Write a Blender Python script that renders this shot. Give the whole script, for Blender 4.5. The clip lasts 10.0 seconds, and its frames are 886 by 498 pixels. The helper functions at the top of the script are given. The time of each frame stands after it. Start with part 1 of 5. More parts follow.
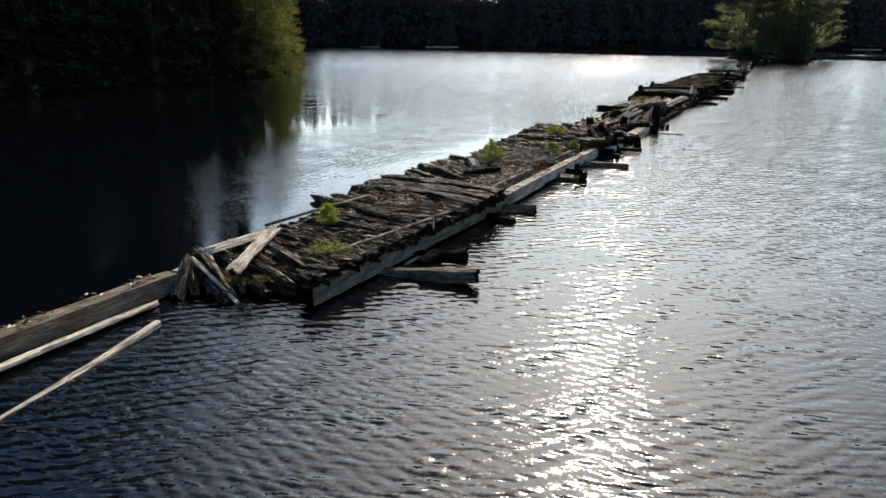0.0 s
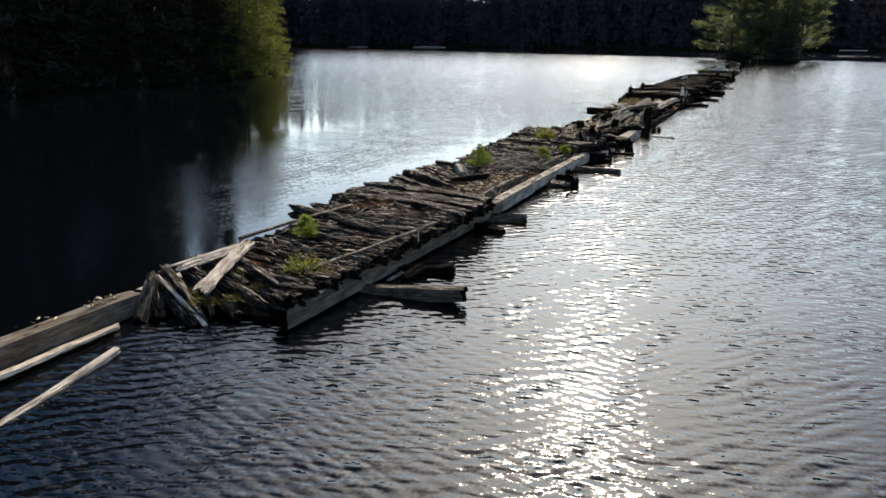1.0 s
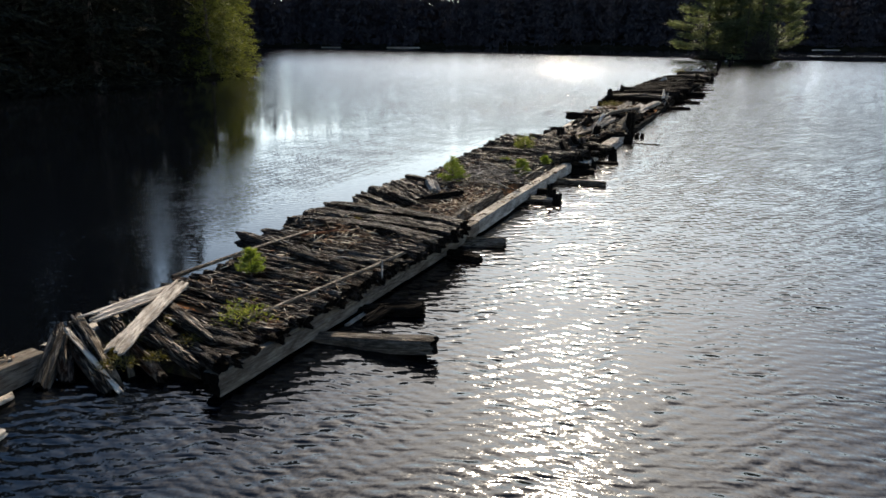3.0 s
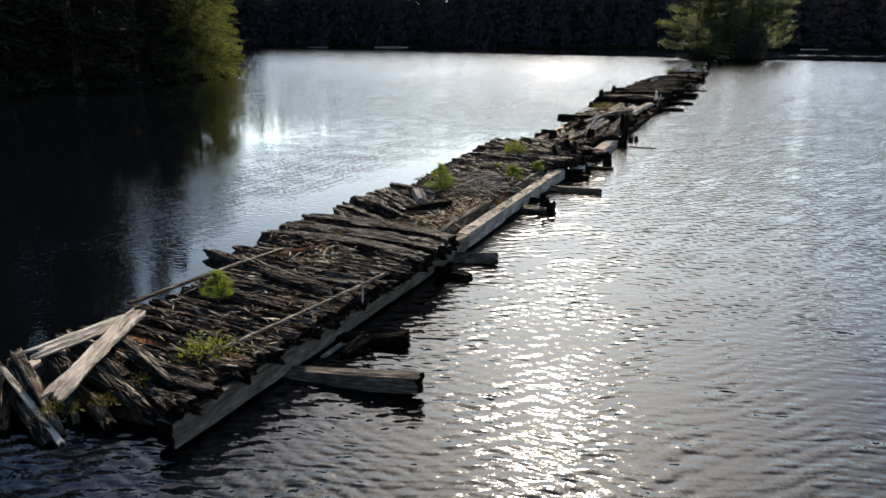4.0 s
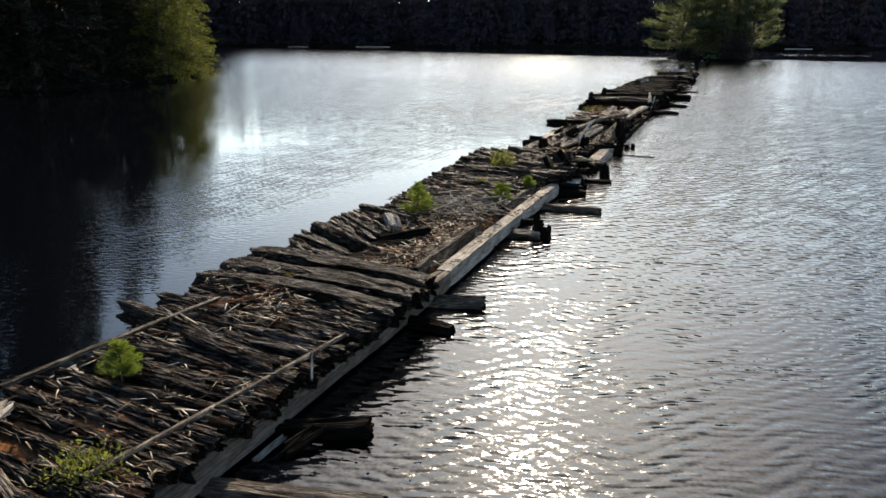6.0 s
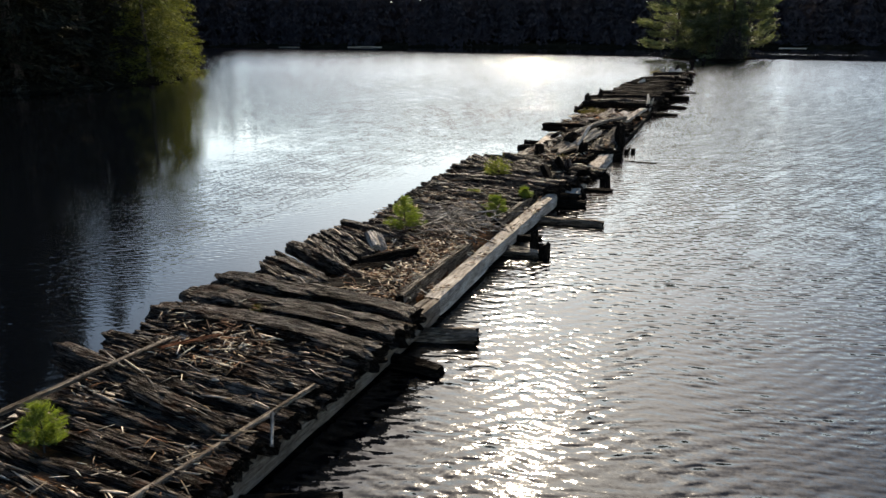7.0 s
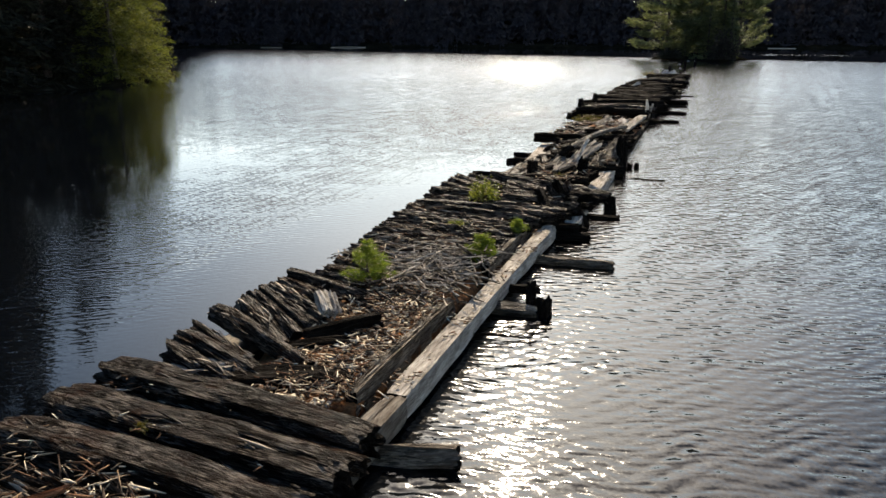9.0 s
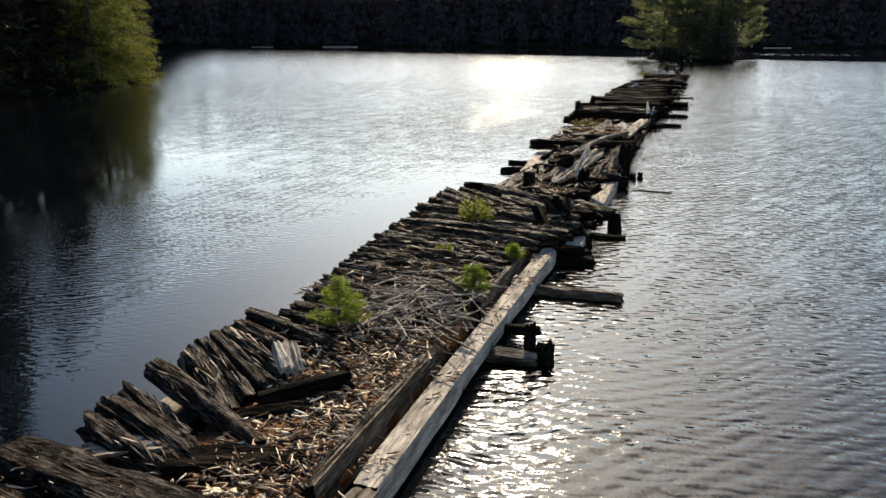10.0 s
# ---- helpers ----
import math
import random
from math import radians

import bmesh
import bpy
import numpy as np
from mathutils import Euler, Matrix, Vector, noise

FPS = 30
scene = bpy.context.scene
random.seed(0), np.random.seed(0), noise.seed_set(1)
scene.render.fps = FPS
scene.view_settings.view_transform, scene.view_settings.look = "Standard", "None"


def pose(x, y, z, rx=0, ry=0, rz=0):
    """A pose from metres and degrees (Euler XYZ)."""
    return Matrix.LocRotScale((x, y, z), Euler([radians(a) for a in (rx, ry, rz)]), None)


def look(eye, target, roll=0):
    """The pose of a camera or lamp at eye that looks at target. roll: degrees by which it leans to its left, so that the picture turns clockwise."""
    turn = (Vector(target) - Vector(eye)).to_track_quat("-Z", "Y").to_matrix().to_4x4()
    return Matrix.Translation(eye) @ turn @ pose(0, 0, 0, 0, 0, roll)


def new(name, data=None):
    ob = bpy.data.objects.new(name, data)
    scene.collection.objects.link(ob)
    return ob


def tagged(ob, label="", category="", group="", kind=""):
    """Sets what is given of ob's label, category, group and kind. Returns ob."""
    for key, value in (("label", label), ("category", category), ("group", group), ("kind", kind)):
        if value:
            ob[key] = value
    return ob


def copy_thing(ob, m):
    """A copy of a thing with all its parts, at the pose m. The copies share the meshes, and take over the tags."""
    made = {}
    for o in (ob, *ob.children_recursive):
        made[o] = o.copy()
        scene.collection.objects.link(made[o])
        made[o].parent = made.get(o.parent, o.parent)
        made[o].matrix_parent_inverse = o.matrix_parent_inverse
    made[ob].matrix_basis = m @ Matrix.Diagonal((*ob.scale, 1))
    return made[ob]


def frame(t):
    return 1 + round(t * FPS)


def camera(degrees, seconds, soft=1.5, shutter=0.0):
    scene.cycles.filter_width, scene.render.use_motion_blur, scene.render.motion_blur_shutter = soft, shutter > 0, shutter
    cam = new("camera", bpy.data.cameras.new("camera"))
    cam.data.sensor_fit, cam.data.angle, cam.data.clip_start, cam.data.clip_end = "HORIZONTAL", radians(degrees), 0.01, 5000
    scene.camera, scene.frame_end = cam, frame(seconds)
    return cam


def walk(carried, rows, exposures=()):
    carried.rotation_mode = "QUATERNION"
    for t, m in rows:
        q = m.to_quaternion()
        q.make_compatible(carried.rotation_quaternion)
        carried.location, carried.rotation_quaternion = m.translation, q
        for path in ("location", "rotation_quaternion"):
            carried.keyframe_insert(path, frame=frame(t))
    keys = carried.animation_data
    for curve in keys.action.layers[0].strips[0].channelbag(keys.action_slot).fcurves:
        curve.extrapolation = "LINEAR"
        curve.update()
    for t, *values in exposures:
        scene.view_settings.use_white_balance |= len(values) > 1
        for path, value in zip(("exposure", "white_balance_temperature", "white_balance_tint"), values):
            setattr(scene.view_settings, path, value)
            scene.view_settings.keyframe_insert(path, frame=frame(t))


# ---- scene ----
cam = camera(61.0, 10.0)
PATH = [
    (0, (6.529, -8.851, 4.023), (5.658, -7.14, 3.462), -0.1),
    (0.5, (6.357, -8.47, 4.034), (5.5, -6.752, 3.473), -0.1),
    (1, (6.199, -8.073, 4.036), (5.355, -6.348, 3.475), -0.0),
    (1.5, (6.027, -7.66, 4.035), (5.197, -5.929, 3.474), -0.1),
    (2, (5.863, -7.233, 4.046), (5.048, -5.495, 3.484), -0.1),
    (2.5, (5.699, -6.805, 4.065), (4.897, -5.061, 3.504), -0.1),
    (4, (5.118, -5.362, 4.077), (4.356, -3.6, 3.515), -0.1),
    (4.5, (4.91, -4.819, 4.059), (4.157, -3.053, 3.497), -0.2),
    (5, (4.694, -4.23, 4.048), (3.951, -2.46, 3.485), -0.2),
    (5.5, (4.47, -3.651, 4.033), (3.738, -1.877, 3.47), -0.1),
    (7, (3.828, -1.791, 4.008), (3.121, -0.007, 3.445), -0.2),
    (7.5, (3.607, -1.138, 3.995), (2.908, 0.649, 3.432), -0.2),
    (8, (3.381, -0.449, 4.002), (2.692, 1.342, 3.438), -0.1),
    (8.5, (3.154, 0.307, 3.987), (2.471, 2.1, 3.424), -0.1),
    (9, (2.919, 1.054, 3.986), (2.244, 2.851, 3.423), -0.2),
    (9.5, (2.684, 1.854, 3.977), (2.016, 3.654, 3.414), -0.2),
    (10, (2.466, 2.613, 4.0), (1.806, 4.415, 3.435), -0.2),
]
walk(cam, [(t, look(eye, target, roll)) for t, eye, target, roll in PATH], [(0.0, 0.48, 7150, 10), (5.0, 0.52, 7300, 10), (10.0, 0.60, 7700, 10)])

# ---- world, sun ----
SUN_AZ, SUN_EL = 14.5, 35.0          # degrees left of +y, degrees up
world = bpy.data.worlds.new("sky")
scene.world = world
world.use_nodes = True
wn, wl = world.node_tree.nodes, world.node_tree.links
wn.clear()
sky = wn.new("ShaderNodeTexSky")
sky.sky_type = "NISHITA"
sky.sun_disc = False
sky.sun_elevation = radians(SUN_EL)
sky.sun_rotation = radians(-SUN_AZ)
sky.air_density, sky.dust_density, sky.ozone_density = 1.25, 1.3, 2.2
wbg = wn.new("ShaderNodeBackground")
wbg.inputs["Strength"].default_value = 0.125
wout = wn.new("ShaderNodeOutputWorld")
wtint = wn.new("ShaderNodeMix")          # cool, clear northern air
wtint.data_type, wtint.blend_type = "RGBA", "MULTIPLY"
wtint.inputs["Factor"].default_value = 1.0
wtint.inputs["B"].default_value = (0.32, 0.61, 0.90, 1.0)
wl.new(sky.outputs["Color"], wtint.inputs["A"])
# broken fair-weather cloud over the whole dome
wco = wn.new("ShaderNodeTexCoord")
wmap = wn.new("ShaderNodeMapping")
wmap.inputs["Scale"].default_value = (1.0, 1.0, 2.6)
wmap.inputs["Location"].default_value = (0.35, 0.1, 0.0)
wnoise = wn.new("ShaderNodeTexNoise")
wnoise.inputs["Scale"].default_value = 2.1
wnoise.inputs["Detail"].default_value = 7.0
wnoise.inputs["Roughness"].default_value = 0.55
wramp = wn.new("ShaderNodeValToRGB")
wramp.color_ramp.elements[0].position, wramp.color_ramp.elements[1].position = 0.38, 0.74
wmix = wn.new("ShaderNodeMix")
wmix.data_type, wmix.blend_type = "RGBA", "ADD"
wmix.inputs["B"].default_value = (3.6, 3.8, 4.0, 1.0)
wl.new(wco.outputs["Generated"], wmap.inputs["Vector"])
wl.new(wmap.outputs["Vector"], wnoise.inputs["Vector"])
wl.new(wnoise.outputs["Fac"], wramp.inputs["Fac"])
wsep = wn.new("ShaderNodeSeparateXYZ")
wl.new(wco.outputs["Generated"], wsep.inputs[0])
wlow = wn.new("ShaderNodeMapRange")          # cloud and haze thin out towards the zenith
wlow.inputs["From Min"].default_value, wlow.inputs["From Max"].default_value = 0.50, 0.0
wl.new(wsep.outputs["Z"], wlow.inputs["Value"])
wthin = wn.new("ShaderNodeMath")
wthin.operation = "MULTIPLY"
wl.new(wramp.outputs["Color"], wthin.inputs[0])
wl.new(wlow.outputs["Result"], wthin.inputs[1])
wl.new(wthin.outputs["Value"], wmix.inputs["Factor"])
wl.new(wtint.outputs["Result"], wmix.inputs["A"])
# pale haze low over the horizon
wpow = wn.new("ShaderNodeMath")
wpow.operation = "POWER"
wpow.inputs[1].default_value = 2.6
wl.new(wlow.outputs["Result"], wpow.inputs[0])
whaze = wn.new("ShaderNodeMix")
whaze.data_type, whaze.blend_type = "RGBA", "ADD"
whaze.inputs["B"].default_value = (13.2, 12.9, 12.4, 1.0)
wl.new(wpow.outputs["Value"], whaze.inputs["Factor"])
wl.new(wmix.outputs["Result"], whaze.inputs["A"])
# the bright halo that thin haze makes round the sun
wdot = wn.new("ShaderNodeVectorMath")
wdot.operation = "DOT_PRODUCT"
wl.new(wco.outputs["Generated"], wdot.inputs[0])
wdot.inputs[1].default_value = (-math.sin(radians(SUN_AZ)) * math.cos(radians(SUN_EL)), math.cos(radians(SUN_AZ)) * math.cos(radians(SUN_EL)), math.sin(radians(SUN_EL)))
wpos = wn.new("ShaderNodeMath")
wpos.operation = "MAXIMUM"
wl.new(wdot.outputs["Value"], wpos.inputs[0])
whalo = wn.new("ShaderNodeMath")
whalo.operation = "POWER"
whalo.inputs[1].default_value = 17.0
wl.new(wpos.outputs["Value"], whalo.inputs[0])
wglow = wn.new("ShaderNodeMix")
wglow.data_type, wglow.blend_type = "RGBA", "ADD"
wglow.clamp_factor = True
wglow.inputs["B"].default_value = (30.0, 25.2, 21.6, 1.0)
wl.new(whalo.outputs["Value"], wglow.inputs["Factor"])
wl.new(whaze.outputs["Result"], wglow.inputs["A"])
wl.new(wglow.outputs["Result"], wbg.inputs["Color"])
wl.new(wbg.outputs["Background"], wout.inputs["Surface"])

sun_data = bpy.data.lights.new("sun", "SUN")
sun_data.energy, sun_data.angle, sun_data.color = 5.0, radians(0.53), (1.0, 0.90, 0.77)
sun = new("sun", sun_data)
sun_way = Vector((-math.sin(radians(SUN_AZ)) * math.cos(radians(SUN_EL)), math.cos(radians(SUN_AZ)) * math.cos(radians(SUN_EL)), math.sin(radians(SUN_EL))))
sun.matrix_world = look(sun_way * 300, (0, 0, 0))


# ---- materials ----
class Mat:
    """A small builder for node materials."""

    def __init__(self, name):
        self.m = bpy.data.materials.new(name)
        self.m.use_nodes = True
        self.n, self.l = self.m.node_tree.nodes, self.m.node_tree.links
        self.b = self.n["Principled BSDF"]
        self.out = self.n["Material Output"]

    def node(self, kind, **sets):
        nd = self.n.new(kind)
        for key, value in sets.items():
            nd.inputs[key.replace("_", " ")].default_value = value
        return nd

    def link(self, a, b):
        self.l.new(a, b)

    def coords(self, scale, which="Object", rot=(0, 0, 0)):
        c = self.n.new("ShaderNodeTexCoord")
        mp = self.n.new("ShaderNodeMapping")
        mp.inputs["Scale"].default_value = scale
        mp.inputs["Rotation"].default_value = rot
        self.link(c.outputs[which], mp.inputs["Vector"])
        return mp.outputs["Vector"]

    def world_coords(self, scale, turn=0.0):
        """World position, turned so that x runs along the given heading, then scaled."""
        c = self.n.new("ShaderNodeNewGeometry")
        mp = self.n.new("ShaderNodeMapping")
        mp.vector_type = "TEXTURE"
        mp.inputs["Scale"].default_value = [1.0 / k for k in scale]
        mp.inputs["Rotation"].default_value = (0, 0, turn)
        self.link(c.outputs["Position"], mp.inputs["Vector"])
        return mp.outputs["Vector"]

    def noise(self, vec, scale=1.0, detail=6.0, rough=0.6, dist=0.0):
        nd = self.node("ShaderNodeTexNoise", Scale=scale, Detail=detail, Roughness=rough, Distortion=dist)
        self.link(vec, nd.inputs["Vector"])
        return nd.outputs["Fac"]

    def ramp(self, fac, *stops):
        nd = self.n.new("ShaderNodeValToRGB")
        els = nd.color_ramp.elements
        while len(els) < len(stops):
            els.new(0.5)
        for el, (p, c) in zip(els, stops):
            el.position = p
            el.color = (*c, 1.0) if len(c) == 3 else c
        self.link(fac, nd.inputs["Fac"])
        return nd.outputs["Color"]

    def mix(self, fac, a, b, mode="MIX"):
        nd = self.n.new("ShaderNodeMix")
        nd.data_type, nd.blend_type = "RGBA", mode
        for value, key in ((fac, "Factor"), (a, "A"), (b, "B")):
            if isinstance(value, (int, float)):
                nd.inputs[key].default_value = value
            elif isinstance(value, tuple):
                nd.inputs[key].default_value = (*value, 1.0)
            else:
                self.link(value, nd.inputs[key])
        return nd.outputs["Result"]

    def math(self, op, a, b=0.0):
        nd = self.n.new("ShaderNodeMath")
        nd.operation = op
        for value, i in ((a, 0), (b, 1)):
            if isinstance(value, (int, float)):
                nd.inputs[i].default_value = value
            else:
                self.link(value, nd.inputs[i])
        return nd.outputs[0]

    def bump(self, height, distance, strength=1.0, normal=None):
        nd = self.node("ShaderNodeBump", Strength=strength, Distance=distance)
        self.link(height, nd.inputs["Height"])
        if normal is not None:
            self.link(normal, nd.inputs["Normal"])
        return nd.outputs["Normal"]

    def random(self):
        return self.n.new("ShaderNodeObjectInfo").outputs["Random"]

    def island(self):
        return self.n.new("ShaderNodeNewGeometry").outputs["Random Per Island"]

    def color(self, socket):
        self.link(socket, self.b.inputs["Base Color"])

    def done(self, rough=0.9, spec=0.25, normal=None):
        self.b.inputs["Roughness"].default_value = rough
        self.b.inputs["Specular IOR Level"].default_value = spec
        if normal is not None:
            self.link(normal, self.b.inputs["Normal"])
        return self.m


def wood(name, dark, mid, pale, fibre=0.5, stain=(0.03, 0.022, 0.016), stain_amount=0.6, rough=0.85, grain=0.012, gloss=0.14, rust=0.0):
    """Weathered timber: grain, splits and bleached fibres run along the piece's own x."""
    m = Mat(name)
    streak = m.noise(m.coords((2.2, 15, 15)), 1.0, 7, 0.68, 0.8)
    fine = m.noise(m.coords((5.0, 75, 75)), 1.0, 5, 0.62, 0.5)
    patch = m.noise(m.coords((2.6, 5.0, 5.0)), 1.0, 5, 0.65, 0.4)
    col = m.ramp(streak, (0.36, dark), (0.60, mid), (0.78, pale))
    thread = m.ramp(m.math("ADD", m.math("MULTIPLY", fine, 0.62), m.math("MULTIPLY", patch, 0.38)), (0.515, (0, 0, 0)), (0.565, (1, 1, 1)))
    col = m.mix(m.math("MULTIPLY", thread, fibre), col, pale)
    red = m.ramp(m.noise(m.world_coords((1, 1, 1)), 1.9, 4, 0.6), (0.50, (0, 0, 0)), (0.66, (1, 1, 1)))
    col = m.mix(m.math("MULTIPLY", red, rust), col, (0.085, 0.034, 0.016))
    blot = m.ramp(m.noise(m.coords((1.3, 4.0, 4.0)), 1.3, 8, 0.74), (0.38, (0, 0, 0)), (0.66, (1, 1, 1)))
    col = m.mix(m.math("MULTIPLY", blot, stain_amount), col, stain)
    shade = m.ramp(m.random(), (0.0, (0.62, 0.60, 0.58)), (0.5, (0.95, 0.93, 0.92)), (1.0, (1.25, 1.17, 1.08)))
    m.color(m.mix(1.0, col, shade, "MULTIPLY"))
    crack = m.ramp(m.noise(m.coords((1.3, 15, 15)), 1.0, 4, 0.58, 1.0), (0.36, (0, 0, 0)), (0.52, (1, 1, 1)))
    n1 = m.bump(crack, grain * 1.6, 1.0)
    ridge = m.ramp(m.noise(m.coords((3.0, 34, 34)), 1.0, 3, 0.5, 0.7), (0.40, (0, 0, 0)), (0.56, (1, 1, 1)))
    n1 = m.bump(ridge, grain * 0.55, 1.0, n1)
    n2 = m.bump(m.noise(m.coords((7, 16, 16)), 1.0, 6, 0.7), grain * 1.5, 0.9, n1)
    mat = m.done(rough, gloss, m.bump(fine, grain, 1.0, n2))
    bare = m.ramp(m.math("ADD", m.math("MULTIPLY", streak, 0.6), m.math("MULTIPLY", fine, 0.4)), (0.46, (0.06, 0.06, 0.06)), (0.60, (1, 1, 1)))
    m.link(m.math("MULTIPLY", bare, gloss), m.b.inputs["Specular IOR Level"])
    return mat


M_DECK = wood("deck_log_wood", (0.005, 0.0035, 0.0026), (0.034, 0.0225, 0.0150), (0.64, 0.55, 0.46), 0.52, (0.008, 0.0054, 0.0038), 0.76, 0.48, 0.06, 0.17, 0.6)
M_BEAM = wood("beam_wood", (0.30, 0.27, 0.225), (0.62, 0.575, 0.50), (0.80, 0.75, 0.66), 0.4, (0.07, 0.052, 0.038), 0.70, 0.8, 0.008)
M_BEAM_OLD = wood("old_beam_wood", (0.12, 0.10, 0.08), (0.31, 0.275, 0.225), (0.50, 0.46, 0.39), 0.35, (0.06, 0.042, 0.03), 0.7, 0.8, 0.009)
M_PALE = wood("bleached_wood", (0.22, 0.185, 0.145), (0.68, 0.62, 0.53), (0.88, 0.83, 0.73), 0.5, (0.13, 0.10, 0.075), 0.45, 0.75, 0.014)
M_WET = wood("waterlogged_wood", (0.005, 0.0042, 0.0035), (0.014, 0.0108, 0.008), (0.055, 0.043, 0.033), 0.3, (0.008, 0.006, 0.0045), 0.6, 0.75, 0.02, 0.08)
M_GREY = wood("grey_wood", (0.035, 0.027, 0.020), (0.15, 0.125, 0.098), (0.48, 0.42, 0.335), 0.55, (0.04, 0.028, 0.019), 0.55, 0.6, 0.02, 0.3)
M_ROT = wood("rotten_red_wood", (0.06, 0.024, 0.012), (0.20, 0.080, 0.038), (0.40, 0.22, 0.12), 0.3, (0.06, 0.03, 0.02), 0.4, 0.95, 0.010)


def duff_material():
    m = Mat("needle_duff")
    big = m.noise(m.world_coords((1, 1, 1)), 1.7, 5, 0.6)
    fine = m.noise(m.world_coords((1, 1, 1)), 30.0, 8, 0.7)
    base = m.ramp(big, (0.36, (0.05, 0.034, 0.022)), (0.48, (0.17, 0.085, 0.042)), (0.62, (0.36, 0.15, 0.062)))
    m.color(m.mix(1.0, base, m.ramp(fine, (0.3, (0.25, 0.24, 0.23)), (0.7, (1.6, 1.5, 1.3))), "MULTIPLY"))
    return m.done(0.95, 0.1, m.bump(fine, 0.03))


def chip_material():
    m = Mat("wood_splinters")
    col = m.ramp(m.island(), (0.0, (0.016, 0.011, 0.008)), (0.30, (0.06, 0.036, 0.023)), (0.50, (0.17, 0.080, 0.040)), (0.70, (0.36, 0.28, 0.185)), (1.0, (0.78, 0.69, 0.54)))
    grain = m.noise(m.world_coords((1, 1, 1)), 60.0, 4, 0.6)
    m.color(m.mix(1.0, col, m.ramp(grain, (0.3, (0.6, 0.6, 0.6)), (0.7, (1.25, 1.22, 1.15))), "MULTIPLY"))
    return m.done(0.85, 0.2)


def leaf_material(name, dark, light, through_amount=0.35, glow=(1.6, 1.7, 0.8), gloss=0.3):
    """Foliage: a dull leaf that also lets light through."""
    m = Mat(name)
    clump = m.noise(m.world_coords((1, 1, 1)), 1.1, 3, 0.6)
    tone = m.math("ADD", m.math("MULTIPLY", m.island(), 0.65), m.math("MULTIPLY", clump, 0.35))
    col = m.ramp(tone, (0.15, dark), (0.85, light))
    m.color(col)
    m.done(0.6, gloss)
    tr = m.n.new("ShaderNodeBsdfTranslucent")
    m.link(m.mix(1.0, col, glow, "MULTIPLY"), tr.inputs["Color"])
    mx = m.n.new("ShaderNodeMixShader")
    mx.inputs["Fac"].default_value = through_amount
    m.link(m.b.outputs["BSDF"], mx.inputs[1])
    m.link(tr.outputs["BSDF"], mx.inputs[2])
    m.link(mx.outputs["Shader"], m.out.inputs["Surface"])
    return m.m


def shard_material():
    m = Mat("wood_shards")
    col = m.ramp(m.island(), (0.0, (0.006, 0.0045, 0.0035)), (0.5, (0.020, 0.0135, 0.009)), (0.78, (0.075, 0.055, 0.039)), (1.0, (0.55, 0.47, 0.38)))
    grain = m.noise(m.world_coords((1, 1, 1)), 45.0, 5, 0.65)
    m.color(m.mix(1.0, col, m.ramp(grain, (0.3, (0.5, 0.5, 0.5)), (0.7, (1.4, 1.35, 1.25))), "MULTIPLY"))
    return m.done(0.55, 0.16, m.bump(grain, 0.008))


def soil_material():
    m = Mat("mossy_soil")
    big = m.noise(m.world_coords((1, 1, 1)), 4.5, 5, 0.65)
    fine = m.noise(m.world_coords((1, 1, 1)), 38.0, 8, 0.7)
    base = m.ramp(big, (0.38, (0.010, 0.008, 0.006)), (0.52, (0.040, 0.026, 0.016)), (0.66, (0.085, 0.080, 0.022)))
    m.color(m.mix(1.0, base, m.ramp(fine, (0.3, (0.3, 0.3, 0.3)), (0.7, (1.7, 1.6, 1.4))), "MULTIPLY"))
    return m.done(0.95, 0.1, m.bump(fine, 0.05))


M_SOIL = soil_material()
M_DUFF, M_CHIP, M_SHARD = duff_material(), chip_material(), shard_material()
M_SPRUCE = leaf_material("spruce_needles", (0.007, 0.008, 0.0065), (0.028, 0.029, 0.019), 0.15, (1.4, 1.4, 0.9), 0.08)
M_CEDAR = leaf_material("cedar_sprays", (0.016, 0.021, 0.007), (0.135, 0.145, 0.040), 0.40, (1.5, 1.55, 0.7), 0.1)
M_PINE = leaf_material("pine_needles", (0.040, 0.047, 0.028), (0.150, 0.168, 0.088), 0.45, (1.35, 1.42, 0.9), 0.15)
M_SEEDLING = leaf_material("seedling_needles", (0.050, 0.075, 0.012), (0.19, 0.23, 0.040), 0.42)
M_SHRUB = leaf_material("shrub_leaves", (0.045, 0.062, 0.012), (0.20, 0.20, 0.052), 0.42)
M_MOSS = leaf_material("moss", (0.040, 0.034, 0.010), (0.135, 0.108, 0.026), 0.25)
M_DARKBUSH = leaf_material("dark_bush", (0.022, 0.020, 0.017), (0.060, 0.052, 0.040), 0.25, (1, 1, 1), 0.05)
# distance haze is mixed into this foliage colour: greyer, bluer, nearly even
M_FAR_HAZED = leaf_material("hazed_far_foliage", (0.040, 0.038, 0.044), (0.050, 0.047, 0.054), 0.12, (1, 1, 1), 0.0)


def bark_material():
    m = Mat("bark")
    n = m.noise(m.coords((2.0, 14, 14)), 1.0, 6, 0.6)
    m.color(m.ramp(n, (0.35, (0.02, 0.017, 0.014)), (0.7, (0.12, 0.10, 0.085))))
    return m.done(0.95, 0.1, m.bump(n, 0.02))


